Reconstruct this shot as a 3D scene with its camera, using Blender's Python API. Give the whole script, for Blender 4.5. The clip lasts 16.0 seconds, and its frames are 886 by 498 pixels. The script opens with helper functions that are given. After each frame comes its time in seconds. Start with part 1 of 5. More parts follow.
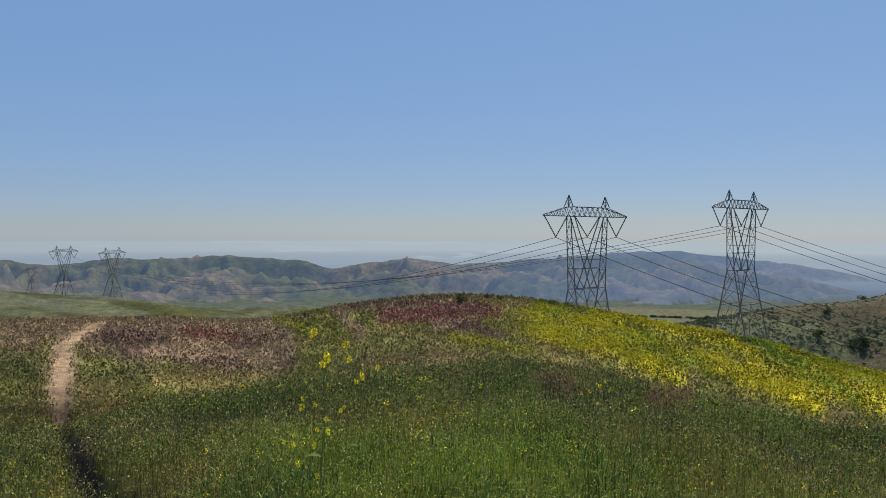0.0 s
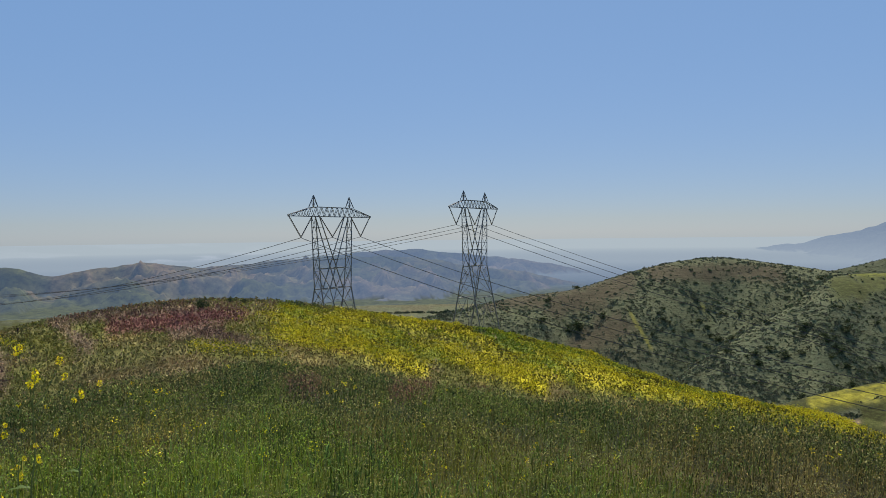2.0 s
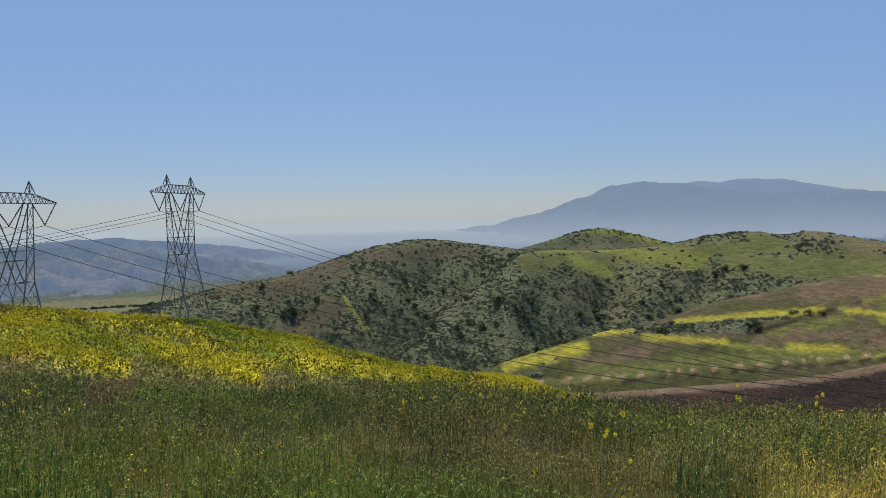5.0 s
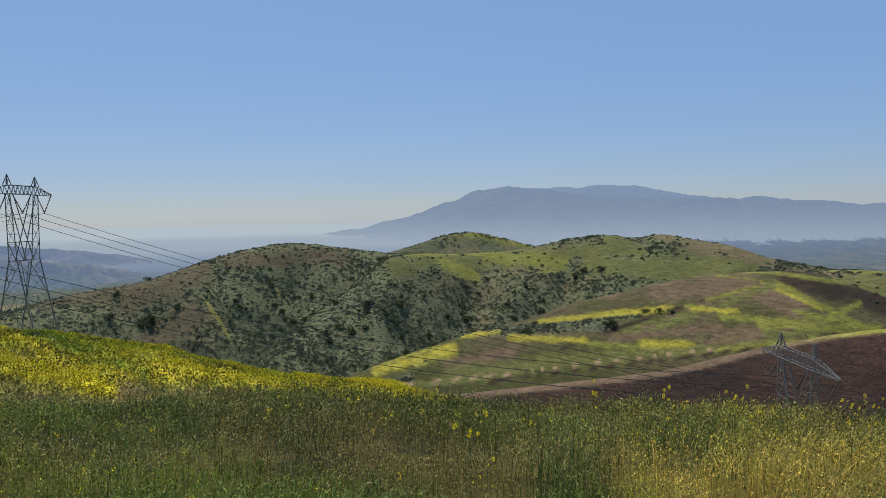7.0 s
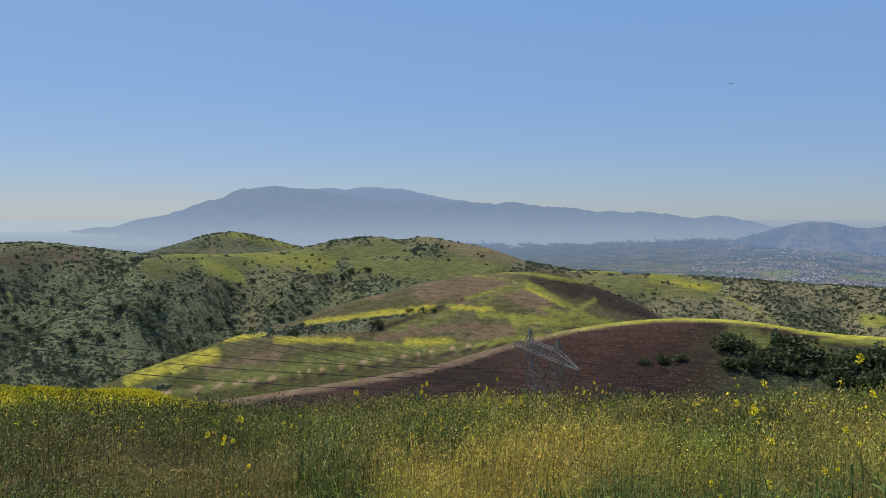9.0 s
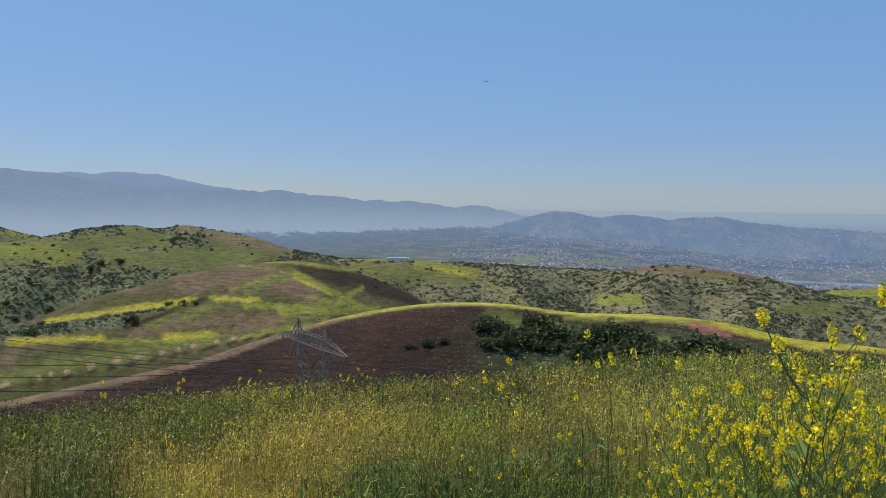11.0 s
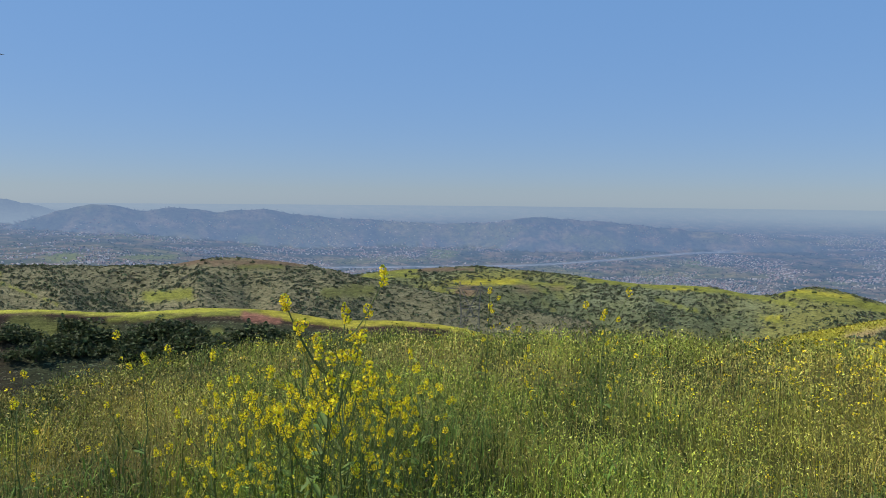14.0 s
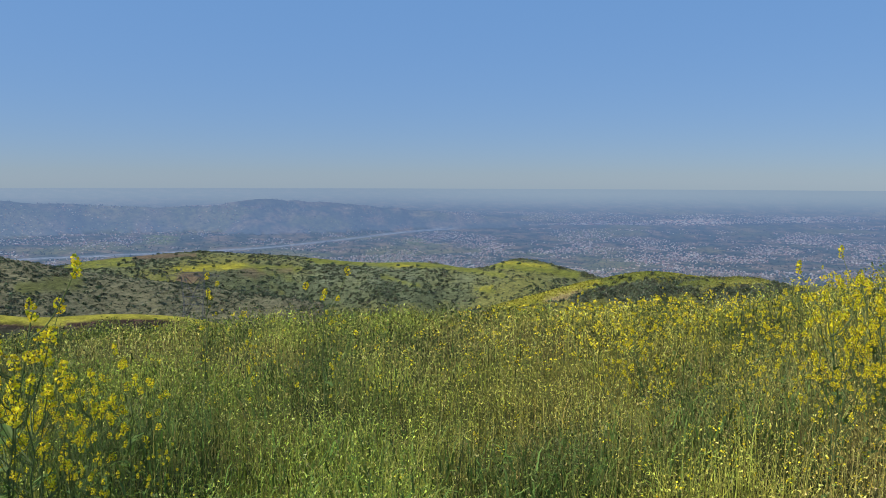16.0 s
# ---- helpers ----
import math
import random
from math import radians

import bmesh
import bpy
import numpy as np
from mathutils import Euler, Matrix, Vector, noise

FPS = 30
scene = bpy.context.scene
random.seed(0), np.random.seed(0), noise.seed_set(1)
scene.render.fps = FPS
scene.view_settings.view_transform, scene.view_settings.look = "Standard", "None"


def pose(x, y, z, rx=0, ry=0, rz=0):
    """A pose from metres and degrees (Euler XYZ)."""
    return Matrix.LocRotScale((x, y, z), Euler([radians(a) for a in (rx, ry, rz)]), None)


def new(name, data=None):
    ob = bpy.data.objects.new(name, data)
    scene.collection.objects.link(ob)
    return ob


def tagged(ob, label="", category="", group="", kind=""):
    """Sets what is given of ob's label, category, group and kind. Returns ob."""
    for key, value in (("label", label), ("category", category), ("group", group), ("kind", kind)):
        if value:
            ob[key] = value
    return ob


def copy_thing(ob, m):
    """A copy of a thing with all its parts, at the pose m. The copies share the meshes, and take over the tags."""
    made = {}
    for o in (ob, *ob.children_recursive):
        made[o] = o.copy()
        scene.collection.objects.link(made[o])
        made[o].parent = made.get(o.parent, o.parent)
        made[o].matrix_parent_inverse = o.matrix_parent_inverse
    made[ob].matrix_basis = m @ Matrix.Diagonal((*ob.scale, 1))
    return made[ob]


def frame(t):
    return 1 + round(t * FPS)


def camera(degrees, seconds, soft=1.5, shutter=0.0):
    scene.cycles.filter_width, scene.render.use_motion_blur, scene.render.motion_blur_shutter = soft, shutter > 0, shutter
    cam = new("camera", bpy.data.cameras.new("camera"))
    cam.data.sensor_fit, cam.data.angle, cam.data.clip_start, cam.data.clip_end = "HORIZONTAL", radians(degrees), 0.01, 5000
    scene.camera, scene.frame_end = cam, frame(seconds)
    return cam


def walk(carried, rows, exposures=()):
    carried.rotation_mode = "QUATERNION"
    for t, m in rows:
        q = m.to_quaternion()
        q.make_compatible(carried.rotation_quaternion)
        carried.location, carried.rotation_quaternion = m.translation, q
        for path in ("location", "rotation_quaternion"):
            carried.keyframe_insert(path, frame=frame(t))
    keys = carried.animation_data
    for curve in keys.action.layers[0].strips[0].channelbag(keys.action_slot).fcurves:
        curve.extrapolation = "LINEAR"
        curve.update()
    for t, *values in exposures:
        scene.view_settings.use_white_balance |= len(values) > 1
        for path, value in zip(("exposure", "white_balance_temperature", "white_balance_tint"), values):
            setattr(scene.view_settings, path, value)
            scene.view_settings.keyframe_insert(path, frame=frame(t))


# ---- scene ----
# The viewer stands on a grassy hilltop and turns on the spot, the camera at arm's length from the body's axis.
cam = camera(60.72, 16.0, soft=0.7)
EYE, ARM = 1.6, 0.2
TURNS = [  # seconds, yaw, pitch, roll
    (0, 0.00, -1.11, -0.15),
    (0.5, -5.06, -0.79, 0.25),
    (1, -9.55, -0.62, 0.54),
    (1.5, -13.93, -0.70, 0.65),
    (2, -19.09, -1.18, 0.68),
    (2.5, -24.52, -2.06, 0.89),
    (3, -29.10, -2.71, 0.83),
    (3.5, -33.46, -3.11, 1.03),
    (4, -37.25, -3.15, 1.29),
    (4.2, -38.29, -3.02, 1.35),
    (6.3, -45.08, -2.58, 1.32),
    (6.5, -46.54, -2.55, 1.36),
    (7, -50.50, -2.64, 1.18),
    (7.5, -54.91, -2.87, 0.94),
    (8, -59.45, -3.05, 0.68),
    (8.5, -63.95, -3.05, 0.43),
    (8.7, -65.61, -2.90, 0.24),
    (10.8, -82.99, -3.42, -0.58),
    (11, -85.38, -3.52, -0.53),
    (11.5, -91.61, -3.64, -0.61),
    (12, -97.48, -3.70, -0.64),
    (12.5, -103.07, -3.56, -0.78),
    (13, -108.34, -3.48, -0.63),
    (13.5, -113.34, -3.63, -0.48),
    (14, -118.60, -3.78, -0.53),
    (14.5, -123.83, -4.12, -0.70),
    (15, -128.96, -4.51, -0.70),
    (15.5, -134.02, -4.74, -0.55),
    (16, -139.13, -5.07, -0.19),
]
walk(cam, [(t, pose(-ARM * math.sin(radians(yaw)), ARM * math.cos(radians(yaw)), EYE, 90 + pitch, roll, yaw)) for t, yaw, pitch, roll in TURNS],
     exposures=[(0, 0.05, 7400, 13), (3, 0.07, 7400, 13), (7.5, 0.12, 7350, 13), (11, 0.15, 7100, 11), (13, 0.13, 7000, 11), (16, 0.0, 6650, 10)])

# ---- sky and sun ----
SUN_A, SUN_EL = 28.0, 53.0      # compass angle from +y towards +x, height
world = bpy.data.worlds.new("sky")
world.use_nodes = True
scene.world = world
wt = world.node_tree
sky = wt.nodes.new("ShaderNodeTexSky")
sky.sky_type, sky.sun_disc = "NISHITA", False
sky.sun_elevation, sky.sun_rotation = radians(SUN_EL), radians(SUN_A)
sky.altitude, sky.air_density, sky.dust_density, sky.ozone_density = 3000, 1.0, 2.2, 3.0
wn, wl = wt.nodes, wt.links
wn["Background"].inputs["Strength"].default_value = 0.1
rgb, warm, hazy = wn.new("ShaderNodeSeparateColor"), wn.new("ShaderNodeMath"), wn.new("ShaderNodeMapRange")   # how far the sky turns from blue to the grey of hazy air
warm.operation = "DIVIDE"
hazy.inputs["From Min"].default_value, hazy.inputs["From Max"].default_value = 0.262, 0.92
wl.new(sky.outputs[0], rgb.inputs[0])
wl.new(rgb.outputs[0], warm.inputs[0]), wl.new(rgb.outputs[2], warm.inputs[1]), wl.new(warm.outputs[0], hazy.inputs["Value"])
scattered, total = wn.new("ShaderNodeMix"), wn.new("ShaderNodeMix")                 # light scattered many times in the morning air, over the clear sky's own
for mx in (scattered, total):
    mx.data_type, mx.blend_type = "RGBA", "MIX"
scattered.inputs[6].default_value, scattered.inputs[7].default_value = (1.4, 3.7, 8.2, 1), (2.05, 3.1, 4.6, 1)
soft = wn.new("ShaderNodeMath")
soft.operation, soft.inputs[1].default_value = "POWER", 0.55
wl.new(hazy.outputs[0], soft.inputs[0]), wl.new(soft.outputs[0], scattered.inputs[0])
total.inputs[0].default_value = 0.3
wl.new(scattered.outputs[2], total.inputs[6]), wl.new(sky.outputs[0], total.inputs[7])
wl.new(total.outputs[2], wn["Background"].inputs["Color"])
sun = new("sun", bpy.data.lights.new("sun", "SUN"))
sun.data.energy, sun.data.angle, sun.data.color = 5.0, radians(0.55), (1.0, 0.95, 0.87)
sd = Vector((math.sin(radians(SUN_A)) * math.cos(radians(SUN_EL)), math.cos(radians(SUN_A)) * math.cos(radians(SUN_EL)), math.sin(radians(SUN_EL))))
sun.matrix_world = Matrix.Translation((0, 0, 300)) @ sd.to_track_quat("Z", "Y").to_matrix().to_4x4()

rng = np.random.default_rng(7)


# ---- number helpers ----
def hash2(ix, iy, seed):
    n = (ix.astype(np.int64) * 374761393 + iy.astype(np.int64) * 668265263 + seed * 1442695041) & 0xFFFFFFFF
    n = ((n ^ (n >> 13)) * 1274126177) & 0xFFFFFFFF
    return ((n ^ (n >> 16)) & 0xFFFF) / 65535.0


def vnoise(x, y, seed=0):
    """Smooth value noise, 0 to 1."""
    fx, fy = np.floor(x), np.floor(y)
    u, v = x - fx, y - fy
    u, v = u * u * u * (u * (6 * u - 15) + 10), v * v * v * (v * (6 * v - 15) + 10)
    ix, iy = fx.astype(np.int64), fy.astype(np.int64)
    a, b = hash2(ix, iy, seed), hash2(ix + 1, iy, seed)
    c, d = hash2(ix, iy + 1, seed), hash2(ix + 1, iy + 1, seed)
    return (a + (b - a) * u) * (1 - v) + (c + (d - c) * u) * v


def fbm(x, y, size, octaves=4, seed=0):
    """Fractal noise about 0, -1 to 1."""
    out, amp, tot = 0.0, 1.0, 0.0
    for k in range(octaves):
        out = out + amp * (2 * vnoise(x / size + 17.3 * k, y / size - 9.1 * k, seed + k) - 1)
        x, y = 0.8 * x - 0.6 * y, 0.6 * x + 0.8 * y
        tot += amp
        amp, size = amp * 0.5, size * 0.47
    return out / tot


def ridged(x, y, size, octaves=4, seed=0):
    """Gullied noise, 0 in the gullies to 1 on the ribs."""
    x, y = x + 0.35 * size * fbm(x, y, size * 1.3, 2, seed + 50), y + 0.35 * size * fbm(x, y, size * 1.3, 2, seed + 60)
    out, amp, tot = 0.0, 1.0, 0.0
    for k in range(octaves):
        out = out + amp * (1 - np.abs(2 * vnoise(x / size + 5.7 * k, y / size + 3.9 * k, seed + k) - 1) * 1.6)
        x, y = 0.8 * x - 0.6 * y, 0.6 * x + 0.8 * y
        tot += amp
        amp, size = amp * 0.5, size * 0.5
    return out / tot


def smooth(lo, hi, v):
    k = np.clip((v - lo) / (hi - lo), 0, 1)
    return k * k * (3 - 2 * k)


def glide(table, a):
    """Smooth curve through (angle, value) pairs, flat beyond its ends."""
    xs, ys = np.array(table, float).T
    m = np.gradient(ys, xs)
    a = np.clip(a, xs[0], xs[-1])
    i = np.clip(np.searchsorted(xs, a) - 1, 0, len(xs) - 2)
    h = xs[i + 1] - xs[i]
    s = (a - xs[i]) / h
    return ((1 + 2 * s) * (1 - s) ** 2 * ys[i] + s * (1 - s) ** 2 * h * m[i] + s * s * (3 - 2 * s) * ys[i + 1] + s * s * (s - 1) * h * m[i + 1])


# ---- plan of the land: each hill is a crest (compass angle, height angle) at a distance, with a front and a back slope ----
MEADOW = [(-180, -7), (-120, -8), (-60, -11), (-30.5, -13), (-16, -11.2), (0.7, -9.6), (5, -9.3), (17.4, -11.1), (25.3, -12.3), (34, -12.4), (42, -12.9), (55, -13.9), (68, -14.0),
          (78, -13.8), (86, -13.2), (92, -12.3), (99.6, -11.2), (108, -10.3), (121, -10.0), (137, -9.7), (152.6, -8.9), (160, -8.0), (170, -6.3), (180, -7)]
MEADOW_R = [(-180, 40), (-60, 30), (-30, 30), (0, 42), (20, 36), (34, 28), (60, 22), (90, 22), (120, 24), (150, 22), (170, 16), (180, 30)]
KNOLL = [(-70, -7), (-30.4, -5.5), (-21.8, -5.75), (-12, -5.95), (-8.2, -5.3), (-4, -4.7), (2, -4.4), (7.1, -4.75), (11.3, -5.4), (17.3, -6.6), (23, -7.3), (26.2, -8.2), (30, -9.1),
         (34, -10.6), (38.2, -11.8), (40.7, -12.2), (46.3, -13.2), (55, -16)]
KNOLL_R = [(-70, 70), (-12, 74), (2, 80), (23, 80), (32, 74), (41, 62), (55, 50)]
BROWN = [(38, -16), (45, -14.3), (51, -13.7), (60, -12.7), (68, -11.4), (73.4, -9.8), (78.4, -8.5), (84.4, -7.6), (89.6, -7.5), (94.7, -8.0), (102, -8.1), (106, -8.4), (110.3, -9.1), (116.6, -9.3),
         (120.2, -9.75), (124.5, -11), (132, -14)]
BROWN_R = [(38, 230), (60, 250), (85, 280), (105, 260), (132, 250)]
MIDDLE = [(30, -15), (37.7, -13), (41.8, -12.6), (45, -11.4), (50.7, -9.6), (53.7, -8.7), (56.8, -8.0), (59.8, -6.95), (63.2, -6.1), (66.5, -5.3), (69.4, -4.8), (73.4, -4.4), (76.7, -4.5),
          (79.3, -5.4), (81.8, -6.4), (85.3, -8.2), (88.8, -10.3), (96, -14)]
MIDDLE_R = [(30, 420), (60, 470), (80, 430), (96, 400)]
HILLS = [(5, -9), (12, -7.5), (19.5, -6.0), (24.4, -4.9), (29, -4.25), (33, -3.0), (36, -2.26), (39.3, -1.94), (42.9, -2.36), (47, -2.95), (51, -3.6), (56, -5), (62, -8)]
HILLS_R = [(5, 640), (25, 760), (40, 900), (62, 950)]
RIB = [(28, -16), (32, -13.4), (35.8, -11.2), (37.9, -9.1), (39.9, -7.9), (41.5, -6.7), (42.8, -5.9), (44.5, -4.6), (45.8, -3.4), (47.9, -2.98), (52, -3.0), (57.7, -2.5), (59.8, -2.05), (62.8, -1.79),
       (64.9, -2.0), (66.5, -1.75), (68.6, -2.14), (71.4, -2.65), (74.2, -3.6), (77.6, -4.2), (81.8, -4.8), (86, -6), (96, -9)]
RIB_R = [(28, 480), (36, 540), (44, 680), (50, 800), (66, 840), (80, 760), (96, 680)]
PEAK = [(40, -5), (45.3, -3.1), (48, -2.4), (51, -1.56), (52.8, -1.42), (54.7, -1.84), (57.7, -2.7), (62, -4)]
SCRUB = [(66, -7), (73.4, -5), (77.6, -4.25), (81.8, -4.3), (88.7, -4.55), (95, -4.78), (98.3, -4.8), (101.9, -4.33), (106, -4.6), (108.8, -5.0), (113.4, -6.1), (117.6, -6.9), (121.8, -7.6), (130, -9)]
SCRUB_R = [(66, 640), (90, 620), (110, 560), (130, 520)]
EAST = [(100, -9), (108.7, -6.9), (112, -5.8), (117.6, -5.2), (121, -5.02), (124, -5.2), (128.8, -5.6), (133, -6.0), (138, -6.05), (142, -6.45), (144.4, -5.8), (149.7, -6.7), (154.6, -8.1), (162, -10)]
EAST_R = [(100, 760), (125, 720), (145, 600), (162, 560)]
SPUR = [(130, -13), (139, -10.6), (142.4, -9.5), (146.3, -8.4), (150.5, -7.2), (154.5, -6.45), (158.5, -6.7), (162, -6.62), (165.5, -7.5), (170, -7.9), (180, -9)]
WEST = [(-80, -5), (-50, -3.2), (-36, -3.4), (-30.4, -3.7), (-27.8, -4.05), (-23.6, -4.4), (-18, -5.3), (-12, -6.2), (-5.7, -7), (4, -9)]
# name: crest, distances, front slope, back slope, rounding, plants' height on it
LAND = {"knoll": (KNOLL, KNOLL_R, 0.09, 0.32, 9, 0.5), "brown": (BROWN, BROWN_R, 0.42, 0.35, 14, 0.6), "middle": (MIDDLE, MIDDLE_R, 0.30, 0.30, 22, 0.6),
        "hills": (HILLS, HILLS_R, 0.44, 0.35, 40, 0.5), "rib": (RIB, RIB_R, 0.36, 0.5, 30, 0.5), "peak": (PEAK, [(40, 1250), (62, 1250)], 0.3, 0.3, 30, 0), "scrub": (SCRUB, SCRUB_R, 0.26, 0.3, 26, 1.0),
        "east": (EAST, EAST_R, 0.26, 0.3, 26, 1.0), "spur": (SPUR, [(130, 300), (160, 330), (180, 300)], 0.30, 0.3, 16, 0.6), "west": (WEST, [(-80, 420), (4, 430)], 0.12, 0.3, 30, 0.3)}
# spurs (+) and hollows (-) that run down a slope: compass angle at the crest, at the foot, half width, height
FOLDS = {"hills": [(40.3, 35.4, 2.4, -15), (31.8, 34.4, 1.1, 6), (28.2, 31.2, 1.6, -7), (25.5, 28.5, 1.3, 5), (42.4, 38.0, 0.8, 5)],
         "rib": [(49.5, 43.5, 1.2, -3), (54.5, 48.5, 1.5, -4), (61.0, 56.5, 1.0, -7), (57.5, 52.5, 1.4, 4), (66.0, 61.0, 1.6, 4)],
         "scrub": [(84.0, 82.0, 1.6, -8), (91.0, 93.5, 1.3, 8), (95.5, 97.0, 1.1, -9), (104.0, 106.5, 1.4, -10), (100.0, 102.0, 1.2, 7)],
         "east": [(117.0, 114.5, 1.3, -9), (121.0, 119.5, 1.0, 7), (127.0, 130.5, 2.2, -12), (133.5, 136.0, 1.0, 7), (139.0, 140.0, 1.6, -12)],
         "spur": [(152.5, 150.0, 1.3, -5), (155.0, 154.0, 0.9, 4), (160.5, 159.5, 1.2, -5), (163.5, 164.0, 0.9, 4)]}
NAMES = ["meadow", *LAND]
CANOPY = 0.46


def polar(x, y):
    return np.hypot(x, y), np.degrees(np.arctan2(x, y))


# towers of the two lines: x, y, height of the foot, heading of the arm
TOWERS = [(28.0, 147.0, -27.2, 48.5), (67.2, 170.6, -24.7, 48.5), (128.0, 33.0, -55.6, 50.0), (333.0, -198.0, -77.0, 48.5), (290.0, -78.0, -84.0, 48.5)]
FAR_TOWERS = [(-180.0, 412.0, -37.0, 8.0), (-213.0, 425.0, -36.5, 8.0), (-430.0, 790.0, -64.0, 8.0)]
PADS = [t[:3] for t in TOWERS + FAR_TOWERS]
TRACK = [(7.0, -21.0), (10.0, -24.4), (16.5, -25.8), (42.0, -26.8), (58.0, -26.6), (72.0, -24.0)]   # foot path: distance, compass angle


def on_track(r, a):
    """Distance from the middle of the foot path, in half widths."""
    half = 0.2 + 0.55 * smooth(38, 52, r)
    return np.abs(a - np.interp(r, *zip(*TRACK))) * np.pi / 180 * r / half + 9 * ((r >= 70) | (r < 5))


def ground(x, y):
    """Height of the land and which hill it belongs to."""
    r, a = polar(x, y)
    rn, en = glide(MEADOW_R, a), glide(MEADOW, a)
    zn = EYE + rn * np.tan(np.radians(en)) - CANOPY
    near = zn * np.minimum(r / rn, 1) ** 1.15 - 0.5 * (np.sqrt(np.maximum(r - rn, 0) ** 2 + 9) - 3)
    near = near + 0.12 * fbm(x, y, 7, 3, 3) * np.minimum(r / 6, 1)
    z, who = near, np.zeros(len(r), int)
    for i, name in enumerate(LAND):
        crest, dist, front, back, rnd, tall = LAND[name]
        rc = glide(dist, a)
        zc = EYE + rc * np.tan(np.radians(glide(crest, a))) - tall
        off = r - rc
        h = zc - np.where(off < 0, front, back) * (np.sqrt(off * off + rnd * rnd) - rnd)
        away = 1 - np.exp(-(off / (rnd * 1.5)) ** 2)
        if name in FOLDS:
            down = np.clip(-off / (0.47 * rc), 0, 1)
            for top, foot, wide, deep in FOLDS[name]:
                h = h + deep * smooth(0.02, 0.3, down) * np.exp(-((a - top - (foot - top) * down) / wide) ** 2)
            rough = 0.5 if name == "spur" else 1.0
            h = h + away * rough * (6 * fbm(x, y, 110, 4, 11) + 5 * (ridged(x, y, 70, 3, 21) - 0.62))
        elif name == "peak":
            h = h + away * 14 * (ridged(x, y, 120, 4, 21) - 0.64)
        elif name in ("brown", "middle"):
            h = h + away * 5 * fbm(x, y, 70, 4, 31)
        else:
            h = h + away * 0.5 * fbm(x, y, 14, 3, 41)
        h = h - 14 * np.maximum(np.maximum(crest[0][0] - a, a - crest[-1][0]), 0)
        who, z = np.where(h > z, i + 1, who), np.maximum(h, z)
    for px, py, pz in PADS:
        h = pz - 0.3 * np.maximum(np.hypot(x - px, y - py) - 7, 0)
        z = np.maximum(z, h)
    floor = -0.42 * np.minimum(r, 300) - 0.03 * np.maximum(r - 300, 0) + 4 * np.clip(r / 150 - 0.3, 0, 1) * fbm(x, y, 90, 3, 51)
    edge = EYE + 1650 * np.tan(np.radians(-5.36 - 3.0 * smooth(92, 112, a)))          # meets the far country
    floor = floor + (edge - floor) * smooth(1250, 1640, r)
    gully = (0.3 - 0.16 * smooth(36, 46, r)) * np.exp(-on_track(r, a) ** 2)
    return np.maximum(z, floor) - gully, who


VIEW = np.concatenate([np.arange(-36, 176.1, 0.18), np.arange(178, 324, 2.0)])
VIEW_FAR = np.concatenate([np.arange(-36, 176.1, 0.25), np.arange(178, 324, 2.0)])


def sheet(name, radii, heights, bearings):
    """A round sheet of land about the hilltop."""
    rr, aa = np.meshgrid(radii, np.radians(bearings), indexing="ij")
    x, y = (rr * np.sin(aa)).ravel(), (rr * np.cos(aa)).ravel()
    z, extra = heights(x, y)
    n, m = len(radii), len(bearings)
    i, j = np.meshgrid(np.arange(n - 1), np.arange(m), indexing="ij")
    k = (j + 1) % m
    quads = np.stack([i * m + j, i * m + k, (i + 1) * m + k, (i + 1) * m + j], -1).reshape(-1, 4)[:, ::-1]
    return np.stack([x, y, z], 1), quads, extra


def raw_mesh(name, verts, faces, material, colours=None, flat=True, air=None):
    """A mesh straight from arrays; faces: (n, 3) or (n, 4)."""
    me = bpy.data.meshes.new(name)
    n, k = faces.shape
    me.vertices.add(len(verts)), me.loops.add(n * k), me.polygons.add(n)
    me.vertices.foreach_set("co", np.asarray(verts, np.float32).ravel())
    me.loops.foreach_set("vertex_index", faces.astype(np.int32).ravel())
    me.polygons.foreach_set("loop_start", np.arange(0, n * k, k, dtype=np.int32))
    me.polygons.foreach_set("use_smooth", np.full(n, not flat))
    me.update(calc_edges=True)
    if colours is not None:
        col = me.attributes.new("cover", "FLOAT_COLOR", "POINT")
        col.data.foreach_set("color", np.concatenate([colours, np.ones((len(verts), 1))], 1).astype(np.float32).ravel() if colours.shape[1] == 3 else colours.astype(np.float32).ravel())
    if air is not None:
        me.attributes.new("air", "FLOAT_COLOR", "POINT").data.foreach_set("color", np.concatenate([air, np.ones((len(verts), 1))], 1).astype(np.float32).ravel())
    me.materials.append(material)
    return new(name, me)


# ---- materials ----
def material(name):
    mt = bpy.data.materials.new(name)
    mt.use_nodes = True
    return mt, mt.node_tree.nodes, mt.node_tree.links, mt.node_tree.nodes["Principled BSDF"]


def noise_node(nodes, links, scale, detail=4, rough=0.6):
    tc, nz = nodes.new("ShaderNodeTexCoord"), nodes.new("ShaderNodeTexNoise")
    nz.inputs["Scale"].default_value, nz.inputs["Detail"].default_value, nz.inputs["Roughness"].default_value = scale, detail, rough
    links.new(tc.outputs["Object"], nz.inputs["Vector"])
    return nz


